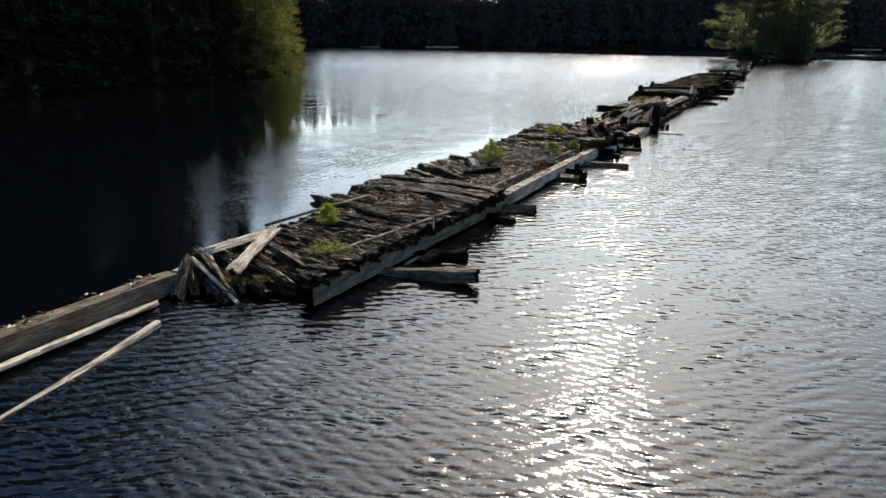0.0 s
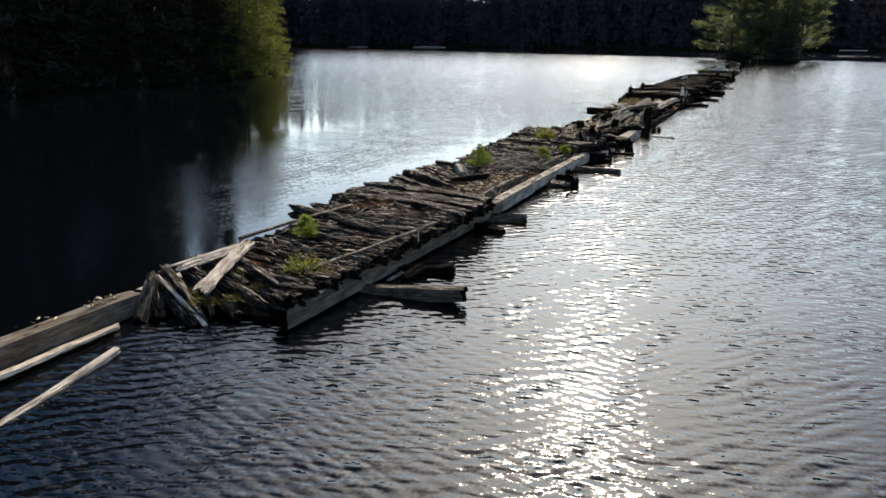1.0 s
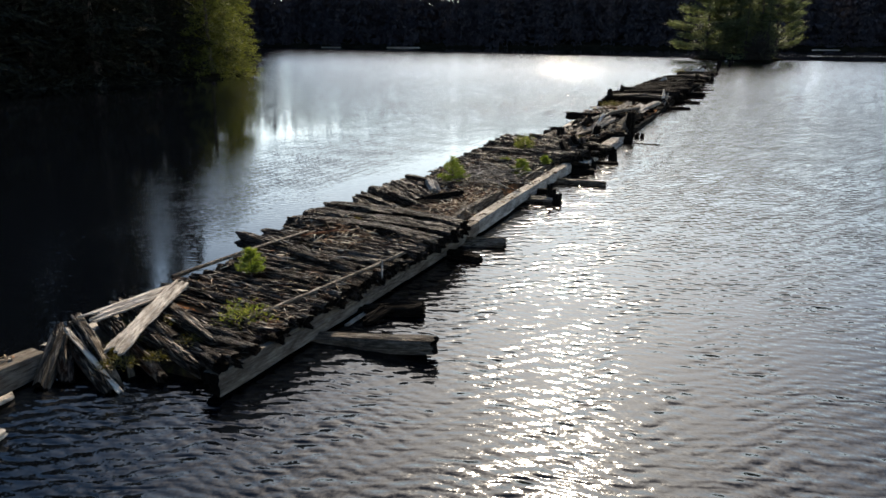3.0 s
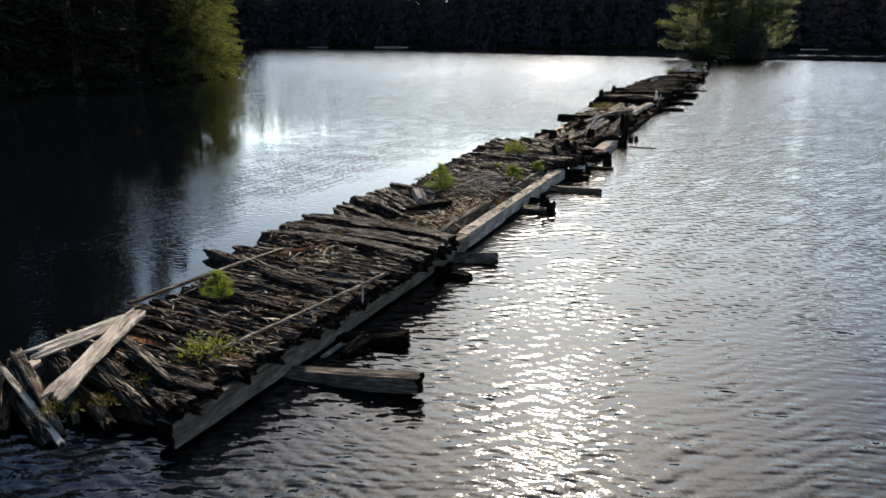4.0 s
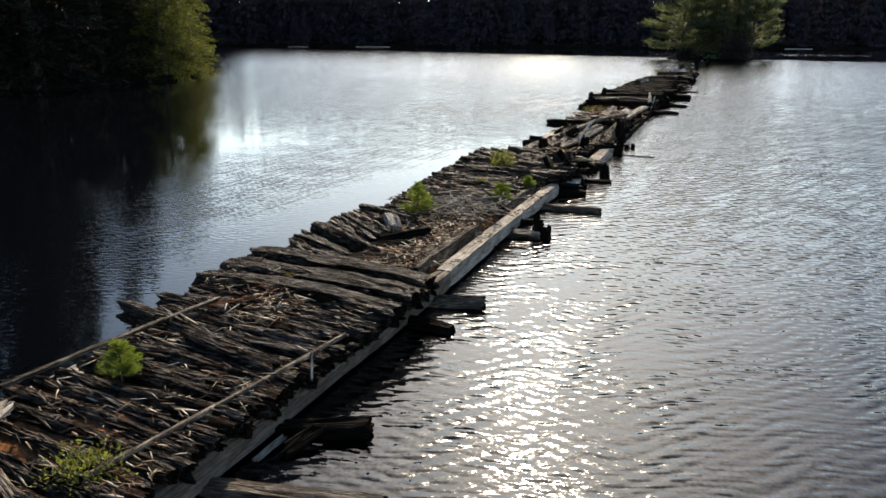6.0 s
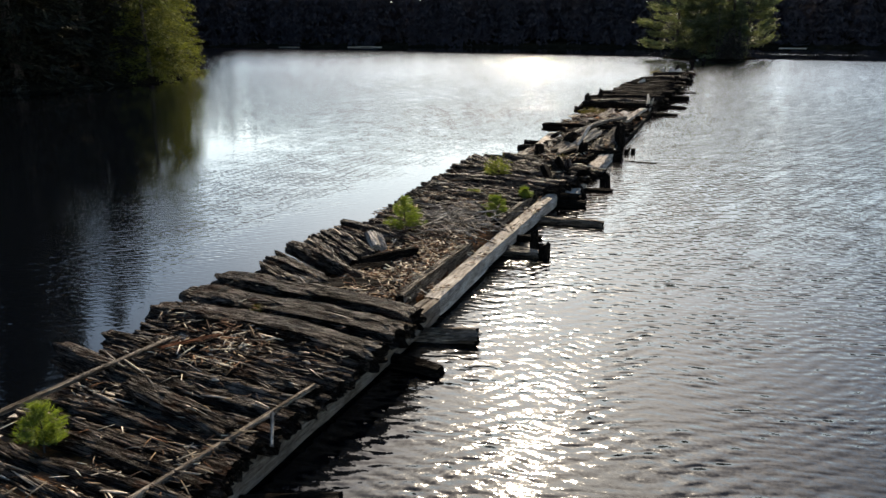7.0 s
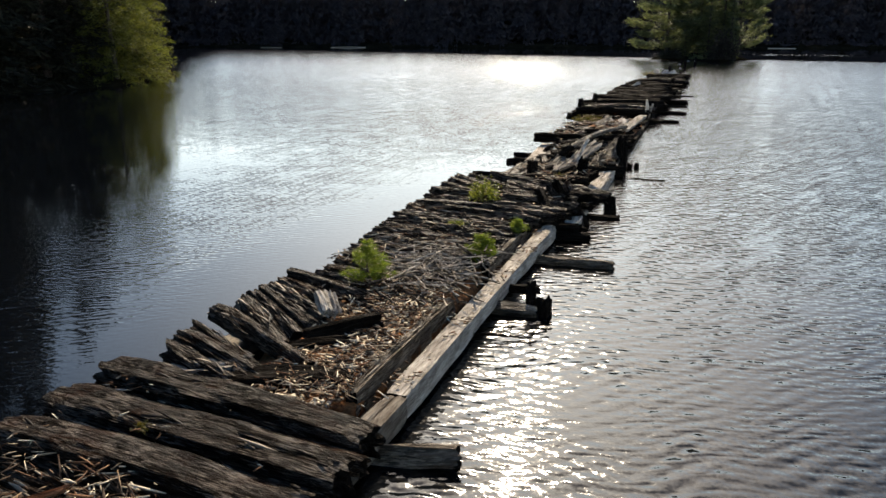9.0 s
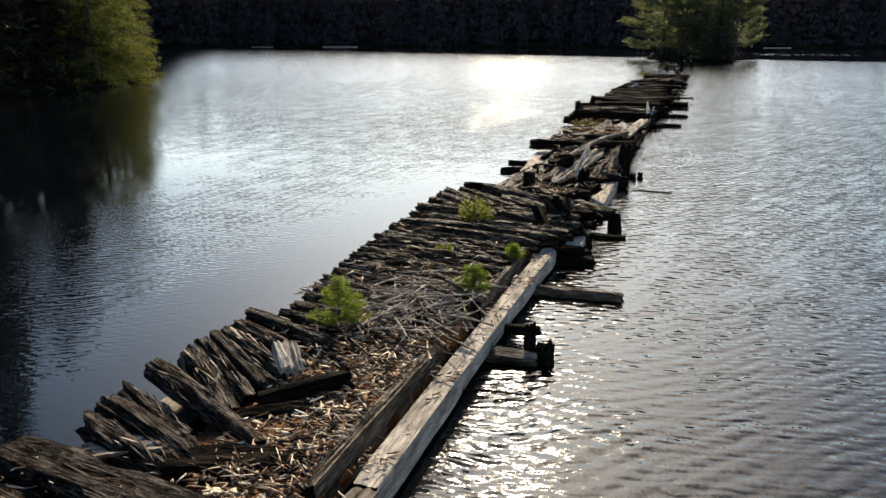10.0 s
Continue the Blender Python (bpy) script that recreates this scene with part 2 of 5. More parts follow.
def ground_material():
    m = Mat("forest_floor")
    n = m.noise(m.world_coords((1, 1, 1)), 0.35, 8, 0.65)
    f = m.noise(m.world_coords((1, 1, 1)), 4.0, 6, 0.65)
    m.color(m.mix(1.0, m.ramp(n, (0.35, (0.008, 0.008, 0.006)), (0.68, (0.024, 0.021, 0.014))), m.ramp(f, (0.3, (0.5, 0.5, 0.5)), (0.7, (1.4, 1.35, 1.2))), "MULTIPLY"))
    return m.done(0.95, 0.0, m.bump(f, 0.15))


def rock_material():
    m = Mat("shore_rock")
    n = m.noise(m.world_coords((1, 1, 1)), 3.0, 7, 0.65)
    m.color(m.ramp(n, (0.3, (0.10, 0.095, 0.09)), (0.7, (0.42, 0.40, 0.37))))
    return m.done(0.85, 0.25, m.bump(n, 0.05))


def water_material():
    """Lake water: the slopes of many small wave trains give the surface its normal."""
    m = Mat("lake_water")
    pos = m.n.new("ShaderNodeNewGeometry").outputs["Position"]
    sep = m.n.new("ShaderNodeSeparateXYZ")
    m.link(pos, sep.inputs[0])
    px, py = sep.outputs["X"], sep.outputs["Y"]

    def rise(socket, lo, hi):
        nd = m.n.new("ShaderNodeMapRange")
        nd.interpolation_type = "SMOOTHSTEP"
        nd.inputs["From Min"].default_value, nd.inputs["From Max"].default_value = lo, hi
        m.link(socket, nd.inputs["Value"])
        return nd.outputs["Result"]

    def vec(op, a, b):
        nd = m.n.new("ShaderNodeVectorMath")
        nd.operation = op
        for value, key in ((a, 0), (b, 3 if op == "SCALE" else 1)):
            if isinstance(value, (tuple, float, int)):
                nd.inputs[key].default_value = value
            else:
                m.link(value, nd.inputs[key])
        return nd.outputs["Value" if op == "DOT_PRODUCT" else "Vector"]

    def stir(scale, detail, rough):
        """A random vector field, centred on nothing."""
        nd = m.node("ShaderNodeTexNoise", Scale=scale, Detail=detail, Roughness=rough)
        m.link(pos, nd.inputs["Vector"])
        return vec("SUBTRACT", nd.outputs["Color"], (0.5, 0.5, 0.5))

    def trains(seed, waves, heading, spread, warp):
        """Slopes of wave trains (length, steepness), whose headings scatter about one."""
        rng = random.Random(seed)
        bent = vec("ADD", pos, vec("SCALE", stir(0.55, 1.0, 0.5), warp))
        bent = vec("ADD", bent, vec("SCALE", stir(2.6, 1.0, 0.5), warp * 0.16))
        total = None
        for length, steep in waves:
            h = radians(heading + rng.gauss(0, spread))
            d = Vector((-math.sin(h), math.cos(h), 0))
            k = 2 * math.pi / length
            phase = m.math("ADD", vec("DOT_PRODUCT", bent, tuple(d * k)), rng.uniform(0, 6.28))
            # crests narrower than troughs
            phase = m.math("ADD", phase, m.math("MULTIPLY", m.math("COSINE", phase), 0.45))
            slope = vec("SCALE", tuple(d * steep), m.math("COSINE", phase))
            total = slope if total is None else vec("ADD", total, slope)
        return total

    # the breeze works on the open side; the pier shelters a strip of the bay behind it
    shore = rise(m.math("ADD", py, m.math("MULTIPLY", px, 0.3)), 114, 106)
    # a stray breeze beyond the islet
    streak = m.math("MULTIPLY", m.math("MULTIPLY", rise(py, 123, 126), rise(py, 133, 130)), m.math("MULTIPLY", rise(px, -16, -12), rise(px, 24, 19)))
    shore = m.math("MAXIMUM", shore, m.math("MULTIPLY", streak, 0.8))
    far_bay = rise(m.math("ADD", px, m.math("MULTIPLY", py, 0.8)), -4.0, 12.0)
    lee = m.math("MAXIMUM", rise(px, -4.0, -1.0), m.math("MULTIPLY", m.math("MULTIPLY", rise(py, 16, 36), far_bay), 0.85))
    lee = m.math("MULTIPLY", lee, m.math("SUBTRACT", 1.0, m.math("MULTIPLY", rise(py, 20, 75), 0.3)))
    gust = m.ramp(m.noise(m.world_coords((1, 0.5, 1)), 0.07, 3, 0.5), (0.36, (0.72, 0.72, 0.72)), (0.62, (1.12, 1.12, 1.12)))
    group = m.ramp(m.noise(m.world_coords((1, 1, 1)), 0.9, 2, 0.5), (0.34, (0.55, 0.55, 0.55)), (0.66, (1.3, 1.3, 1.3)))
    force = m.math("MULTIPLY", m.math("MULTIPLY", lee, shore), m.math("MULTIPLY", gust, group))
    bay = m.math("MULTIPLY", m.math("MULTIPLY", rise(px, -3.3, -7.2), rise(px, -14, -6.8)), rise(py, 44, 14))
    bay = m.math("MULTIPLY", bay, m.math("MULTIPLY", gust, group))
    chop = trains(31, ((0.80, 0.009), (0.53, 0.014), (0.38, 0.026), (0.30, 0.044), (0.245, 0.056), (0.21, 0.066), (0.18, 0.068), (0.158, 0.062), (0.135, 0.054), (0.11, 0.046), (0.09, 0.038)), 12.0, 27.0, 0.55)
    fret = trains(32, ((0.27, 0.014), (0.185, 0.026), (0.150, 0.036), (0.124, 0.042), (0.102, 0.042), (0.084, 0.036)), 30.0, 20.0, 0.5)
    fine = stir(22.0, 2.0, 0.6)
    slope = vec("SCALE", chop, force)
    slope = vec("ADD", slope, vec("SCALE", fret, m.math("MULTIPLY", bay, 1.0)))
    spread = m.math("ADD", 0.32, m.math("MULTIPLY", rise(py, 18, 80), 0.42))
    slope = vec("ADD", slope, vec("SCALE", fine, m.math("ADD", 0.035, m.math("MULTIPLY", m.math("MAXIMUM", force, m.math("MULTIPLY", bay, 0.4)), spread))))
    # the farther waves show their near faces
    slope = vec("ADD", slope, vec("SCALE", (-0.025, 0.088, 0.0), m.math("MULTIPLY", m.math("MULTIPLY", shore, far_bay), rise(py, 14, 80))))
    flat = vec("MULTIPLY", slope, (-1.0, -1.0, 0.0))
    nd = m.n.new("ShaderNodeVectorMath")
    nd.operation = "NORMALIZE"
    m.link(vec("ADD", flat, (0.0, 0.0, 1.0)), nd.inputs[0])
    # the finest wavelets spread the gleam where the breeze is
    m.link(m.math("ADD", 0.02, m.math("MULTIPLY", force, 0.09)), m.b.inputs["Roughness"])
    m.b.inputs["Base Color"].default_value = (0.0012, 0.0018, 0.0028, 1)
    m.b.inputs["IOR"].default_value = 1.333
    m.b.inputs["Specular IOR Level"].default_value = 0.5
    m.link(nd.outputs["Vector"], m.b.inputs["Normal"])
    return m.m


M_BARK, M_GROUND, M_ROCK, M_WATER = bark_material(), ground_material(), rock_material(), water_material()


# ---- mesh helpers ----
def mesh_from(name, verts, faces, material, smooth=False):
    me = bpy.data.meshes.new(name)
    me.from_pydata([tuple(v) for v in verts], [], [tuple(f) for f in faces])
    me.materials.append(material)
    if smooth:
        me.polygons.foreach_set("use_smooth", [True] * len(me.polygons))
    me.update()
    return me


def thing(name, at, label, category, group=""):
    """An Empty at the thing's base, which carries its parts."""
    e = new(name)
    e.empty_display_size = 0.2
    e.matrix_basis = pose(*at)
    return tagged(e, label, category, group)


def under(ob, parent):
    """Make ob a part of parent, where it stands."""
    m = ob.matrix_basis.copy()
    chain, p = Matrix.Identity(4), parent
    while p is not None:
        chain = p.matrix_basis @ chain if p.parent is None else p.matrix_parent_inverse @ p.matrix_basis @ chain
        p = p.parent
    ob.parent = parent
    ob.matrix_parent_inverse = chain.inverted()
    ob.matrix_basis = m
    return ob


def log_mesh(name, length, r, material, seed, sides=20, rough=0.17, cracks=6, taper=0.10, bend=0.02, jag=0.5, square=0.0, flat=1.0):
    """A weathered trunk or squared timber along x: splits along the grain, wasted sides and rotted, uneven ends."""
    rng = random.Random(seed)
    rings = max(6, min(40, int(length / 0.085)))
    off = Vector((rng.uniform(0, 50), rng.uniform(0, 50), rng.uniform(0, 50)))
    cut = [(rng.uniform(0, 2 * math.pi), rng.uniform(0.10, 0.30), rng.uniform(0.12, 0.36), rng.uniform(0, 1), rng.uniform(0.25, 0.9), rng.uniform(0, 30)) for _ in range(cracks)]
    sway = (rng.uniform(-1, 1) * bend * length, rng.uniform(-1, 1) * bend * length)
    waste = rough * rng.uniform(0.7, 1.5)
    verts, faces = [], []
    for i in range(rings + 1):
        f = i / rings
        along = f * length
        end = max(0.0, 1 - min(f, 1 - f) * length / (1.6 * r + 0.04))
        drift = [0.5 * noise.noise(Vector((along * 0.9, c[5], 0))) for c in cut]
        for j in range(sides):
            a = 2 * math.pi * j / sides
            ca, sa = math.cos(a), math.sin(a)
            q = 1.0 / max(abs(ca), abs(sa))
            shape = 1.0 + square * (min(q, 1.40) - 1.0)
            broad = noise.noise(Vector((ca * 1.2, sa * 1.2, along * 0.9)) + off)
            mid = noise.noise(Vector((ca * 3.0, sa * 3.0, along * 1.7)) + off)
            fine = noise.noise(Vector((ca * 8.0, sa * 8.0, along * 3.2)) + off)
            rad = r * shape * (1 - taper * f) * (1 + waste * (1.1 * broad + 0.8 * mid + 0.45 * fine))
            for (ang, wide, deep, at, span, _), dr in zip(cut, drift):
                d = abs((a - ang - dr + math.pi) % (2 * math.pi) - math.pi)
                if d < wide and abs(f - at) < span:
                    rad -= r * deep * (1 - d / wide) * (1 - abs(f - at) / span) ** 0.5
            x = along
            if end > 0:
                gnaw = noise.noise(Vector((ca * 1.8, sa * 1.8, 9.0 * (f > 0.5))) + off) + 0.5 * noise.noise(Vector((ca * 5, sa * 5, 5.0 * (f > 0.5))) + off)
                rad *= 1 - end * (0.10 + 0.45 * jag * max(0.0, gnaw))
                x += (1 if f < 0.5 else -1) * end * jag * r * 1.1 * gnaw
            bow = math.sin(math.pi * f)
            verts.append((x, rad * ca * flat + sway[0] * bow, rad * sa + sway[1] * bow))
    for i in range(rings):
        for j in range(sides):
            k = (j + 1) % sides
            faces.append((i * sides + j, i * sides + k, (i + 1) * sides + k, (i + 1) * sides + j))
    # sunken, broken end faces
    for i, inward in ((0, 1), (rings, -1)):
        c0 = len(verts)
        for j in range(sides):
            x, y, z = verts[i * sides + j]
            verts.append((x + inward * jag * r * rng.uniform(-0.2, 0.5), y * 0.55, z * 0.55))
        c1 = len(verts)
        xs = sum(v[0] for v in verts[c0:c1]) / sides + inward * jag * r * 0.2
        verts.append((xs, sum(v[1] for v in verts[c0:c1]) / sides, sum(v[2] for v in verts[c0:c1]) / sides))
        for j in range(sides):
            k = (j + 1) % sides
            quad = (i * sides + k, i * sides + j, c0 + j, c0 + k)
            tri = (c0 + k, c0 + j, c1)
            faces.append(quad if inward > 0 else quad[::-1])
            faces.append(tri if inward > 0 else tri[::-1])
    me = mesh_from(name, verts, faces, material)
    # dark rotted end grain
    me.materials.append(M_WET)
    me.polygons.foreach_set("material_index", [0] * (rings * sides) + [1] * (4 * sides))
    return me


def between(a, b, turn=0.0):
    """The pose whose x runs from a to b, z as far up as it can be, turned about x by so many degrees."""
    a, b = Vector(a), Vector(b)
    x = (b - a).normalized()
    side = Vector((0, 0, 1)).cross(x)
    if side.length < 1e-4:
        side = Vector((0, 1, 0))
    side.normalize()
    up = x.cross(side)
    m = Matrix((x, side, up)).transposed().to_4x4()
    return Matrix.Translation(a) @ m @ pose(0, 0, 0, turn, 0, 0)


SEED = [100]
DECK_LOGS = []          # (from, to, girth) of the rotted deck logs, for the shards on them


def log(name, a, b, r, material, parent=None, label="", category="", group="", turn=None, **kw):
    """A log from a to b (axis), as a part of parent or as a thing of its own."""
    SEED[0] += 1
    rng = random.Random(SEED[0])
    length = (Vector(b) - Vector(a)).length
    ob = new(name, log_mesh(name, length, r, material, SEED[0], **kw))
    ob.matrix_basis = between(a, b, rng.uniform(0, 360) if turn is None else turn)
    if material == M_DECK:
        DECK_LOGS.append((Vector(a), Vector(b), r))
    if label or category:
        tagged(ob, label, category, group)
    return under(ob, parent) if parent else ob


def plank(name, a, b, wide, thick, material, parent=None, label="", category="", group="", turn=0.0, jag=1.0, split=0.5):
    """A split, weathered board from a to b, with ragged ends."""
    SEED[0] += 1
    rng = random.Random(SEED[0])
    length = (Vector(b) - Vector(a)).length
    rows, cols = max(6, int(length / 0.08)), 11
    off = Vector((rng.uniform(0, 40), rng.uniform(0, 40), 0))
    teeth0 = [rng.uniform(-1, 1) for _ in range(cols)]
    teeth1 = [rng.uniform(-1, 1) for _ in range(cols)]
    verts, faces = [], []
    for i in range(rows + 1):
        f = i / rows
        for side in (1, -1):
            for j in range(cols):
                g = j / (cols - 1) - 0.5
                x = f * length
                if i == 0:
                    x += teeth0[j] * jag * wide * 0.5
                if i == rows:
                    x += teeth1[j] * jag * wide * 0.5
                edge = 1 + 0.22 * noise.noise(Vector((f * length * 2.2, g * 2, 0)) + off) + 0.12 * noise.noise(Vector((f * length * 7, g * 3, 7)) + off)
                groove = min(1.0, 1.3 * abs(noise.noise(Vector((f * length * 0.9, g * 9, 4)) + off)) + 0.4 * abs(noise.noise(Vector((f * length * 5, g * 5, 9)) + off)))
                t = thick * (0.5 - split * groove) * (1 - 0.35 * abs(2 * g) ** 3)
                z = side * t + 0.02 * length * math.sin(math.pi * f) * 0.3
                verts.append((x, g * wide * edge, z))
    n = 2 * cols
    for i in range(rows):
        for j in range(cols - 1):
            a0, b0 = i * n + j, (i + 1) * n + j
            faces.append((a0, b0, b0 + 1, a0 + 1))
            faces.append((a0 + cols, a0 + cols + 1, b0 + cols + 1, b0 + cols))
        a0, b0 = i * n, (i + 1) * n
        faces.append((a0, a0 + cols, b0 + cols, b0))
        a0, b0 = a0 + cols - 1, b0 + cols - 1
        faces.append((a0, b0, b0 + cols, a0 + cols))
    for i, flip in ((0, False), (rows, True)):
        for j in range(cols - 1):
            q = (i * n + j, i * n + j + 1, i * n + cols + j + 1, i * n + cols + j)
            faces.append(q[::-1] if flip else q)
    ob = new(name, mesh_from(name, verts, faces, material))
    ob.matrix_basis = between(a, b, turn)
    if label or category:
        tagged(ob, label, category, group)
    return under(ob, parent) if parent else ob


def blades(centres, ways, lengths, widths, rng):
    """Slim four-sided leaves: points, directions and sizes in, vertices and faces out."""
    n = len(centres)
    ways = ways / np.maximum(np.linalg.norm(ways, axis=1, keepdims=True), 1e-6)
    other = rng.normal(size=(n, 3))
    side = np.cross(ways, other)
    side /= np.maximum(np.linalg.norm(side, axis=1, keepdims=True), 1e-6)
    lengths, widths = lengths[:, None], widths[:, None]
    p0 = centres - ways * lengths * 0.5
    p2 = centres + ways * lengths * 0.5
    mid = centres - ways * lengths * 0.05
    v = np.stack([p0, mid + side * widths * 0.5, p2, mid - side * widths * 0.5], axis=1).reshape(-1, 3)
    f = np.arange(4 * n).reshape(-1, 4)
    return v, f


def array_mesh(name, v, f, material):
    me = bpy.data.meshes.new(name)
    me.vertices.add(len(v))
    me.vertices.foreach_set("co", np.ascontiguousarray(v, dtype=np.float32).ravel())
    k = f.shape[1]
    me.loops.add(f.size)
    me.loops.foreach_set("vertex_index", np.ascontiguousarray(f, dtype=np.int32).ravel())
    me.polygons.add(len(f))
    me.polygons.foreach_set("loop_start", np.arange(0, f.size, k, dtype=np.int32))
    me.materials.append(material)
    me.update(calc_edges=True)
    me.validate()
    return me


def crown_points(height, radius, base, whorls, per, clumps, droop, lift, power, rng, belly=0.0, inner=0.12, shift=0.8):
    """Foliage points and directions of a conifer: whorls of branches, each carrying sprays."""
    pts, ways = [], []
    for w in range(whorls):
        f = (w + rng.uniform(0, shift)) / whorls
        z0 = base + (height - base) * f
        reach = radius * ((1 - f) ** power) * (1 - belly * math.exp(-f * 9)) + 0.04 * radius
        for b in range(per):
            az = rng.uniform(0, 2 * math.pi)
            long = reach * rng.uniform(0.6, 1.12)
            n = max(3, int(clumps * long / radius + 2))
            s = rng.uniform(inner, 1.0, n) ** 0.75
            lat = rng.normal(size=n) * long * 0.15 * (1.15 - s)
            z = z0 - droop * long * s + lift * long * s * s + rng.normal(size=n) * 0.035 * long
            ca, sa = math.cos(az), math.sin(az)
            pts.append(np.stack([ca * s * long - sa * lat, sa * s * long + ca * lat, z], axis=1))
            turn = az + rng.normal(size=n) * 0.45
            ways.append(np.stack([np.cos(turn), np.sin(turn), -droop * 0.8 + 1.4 * lift * s + rng.normal(size=n) * 0.25], axis=1))
    return np.concatenate(pts), np.concatenate(ways)


def conifer(name, seed, height, radius, base, whorls, per, clumps, droop, lift, power, leaf, fan, material, at, label, category, group="", belly=0.0, slim=0.16, stray=0.3, inner=0.12, shift=0.8):
    rng = np.random.default_rng(seed)
    pts, ways = crown_points(height, radius, base, whorls, per, clumps, droop, lift, power, rng, belly, inner, shift)
    pts, ways = np.repeat(pts, fan, axis=0), np.repeat(ways, fan, axis=0)
    n = len(pts)
    ways = ways + rng.normal(size=(n, 3)) * stray
    pts = pts + rng.normal(size=(n, 3)) * leaf * np.array([0.45, 0.45, 0.22])
    v, f = blades(pts, ways, leaf * rng.uniform(0.6, 1.6, n), leaf * slim * rng.uniform(0.6, 1.4, n), rng)
    t = thing(name, at, label, category, group)
    crown = new("crown", array_mesh("crown", v, f, material))
    crown.matrix_basis = pose(*at)
    under(crown, t)
    # trunk with bare limbs
    tm = log_mesh("trunk", height * 0.93, 0.016 * height, M_BARK, seed, 12, 0.1, 2, 0.9, 0.01, 0.3)
    trunk = new("trunk", tm)
    trunk.matrix_basis = between((at[0], at[1], at[2] - 0.3), (at[0], at[1], at[2] + height))
    under(trunk, t)
    r2 = random.Random(seed)
    for k in range(7):
        z = base + (height - base) * (0.04 + 0.09 * k)
        az = r2.uniform(0, 6.28)
        long = radius * 0.75 * (1 - 0.08 * k)
        a = Vector((at[0], at[1], at[2] + z))
        limb = new("limb", log_mesh("limb", long, 0.0035 * height, M_BARK, seed + k, 7, 0.05, 0, 0.8, 0.04, 0.3))
        limb.matrix_basis = between(a, a + Vector((math.cos(az), math.sin(az), -droop * 0.6 + lift * 0.4)) * long)
        under(limb, t)
    return t


# ---- lake, ground, shores ----
LAKE = [(-75, -110), (-62, -50), (-53, -8), (-47, 20), (-42.5, 35), (-38.5, 45), (-39, 49), (-44, 58), (-58, 74), (-88, 108), (-116, 138), (-96, 150),
        (-60, 158), (-25, 163), (10, 168), (45, 172), (100, 160), (150, 120), (165, 40), (140, -60), (80, -130), (0, -150)]


def signed(x, y):
    """Distance to the shoreline in metres, negative over the lake; the islet counts as land."""
    poly = np.array(LAKE, float)
    best = np.full(x.shape, 1e9)
    inside = np.zeros(x.shape, bool)
    for (ax, ay), (bx, by) in zip(poly, np.roll(poly, -1, axis=0)):
        dx, dy = bx - ax, by - ay
        s = np.clip(((x - ax) * dx + (y - ay) * dy) / (dx * dx + dy * dy), 0, 1)
        best = np.minimum(best, np.hypot(x - ax - s * dx, y - ay - s * dy))
        cross = ((ay > y) != (by > y)) & (x < (bx - ax) * (y - ay) / (by - ay + 1e-12) + ax)
        inside ^= cross
    d = np.where(inside, -best, best)
    isle = 7.0 - np.hypot((x + 1.2) / 0.98, (y - 107.5) / 0.85)
    return np.maximum(d, isle)


def build_ground():
    core = np.arange(-190, 191, 4.0)
    rim = np.array([215, 260, 330, 450, 700, 1100, 1800, 3000.0])
    line = np.concatenate([-rim[::-1], core, rim])
    xs, ys = np.meshgrid(line, line + 20)
    d = signed(xs, ys)
    bumps = np.array([noise.noise(Vector((x * 0.03, y * 0.03, 0))) for x, y in zip(xs.ravel(), ys.ravel())]).reshape(xs.shape)
    steep = np.where((xs < -34) & (ys < 75), 0.12, np.where(ys > 110, 0.22, 0.16))
    land = 0.25 + np.minimum(d, 6) * 0.13 + np.clip(d - 6, 0, 45) * steep * (1 + 0.4 * bumps)
    land = np.where(d > 300, land + np.minimum((d - 300) * 0.02, 40), land)
    z = np.where(d > 0, land, np.maximum(-3.5, d * 0.35))
    v = np.stack([xs, ys, z], axis=-1).reshape(-1, 3)
    n = len(line)
    idx = np.arange(n * n).reshape(n, n)
    f = np.stack([idx[:-1, :-1], idx[:-1, 1:], idx[1:, 1:], idx[1:, :-1]], axis=-1).reshape(-1, 4)
    ob = new("ground", array_mesh("ground", v, f, M_GROUND))
    return tagged(ob, "dark forest floor sloping up from the lake", "ground", kind="structure")


def ground_z(x, y):
    d = float(signed(np.array([x]), np.array([y]))[0])
    b = noise.noise(Vector((x * 0.03, y * 0.03, 0)))
    return 0.25 + min(d, 6) * 0.13 + min(max(d - 6, 0), 45) * (0.12 if x < -34 and y < 75 else 0.22 if y > 110 else 0.16) * (1 + 0.4 * b) if d > 0 else -0.2


build_ground()
wv = np.array([(-230, -210, 0), (230, -210, 0), (230, 240, 0), (-230, 240, 0)], float)
water = new("water", array_mesh("water", wv, np.array([[0, 1, 2, 3]]), M_WATER))
tagged(water, "rippled dark lake water with sun glitter", "lake", kind="structure")


def in_wedge(x, y):
    """Land seen across the lake."""
    return y > 60 and -150 < x < 70


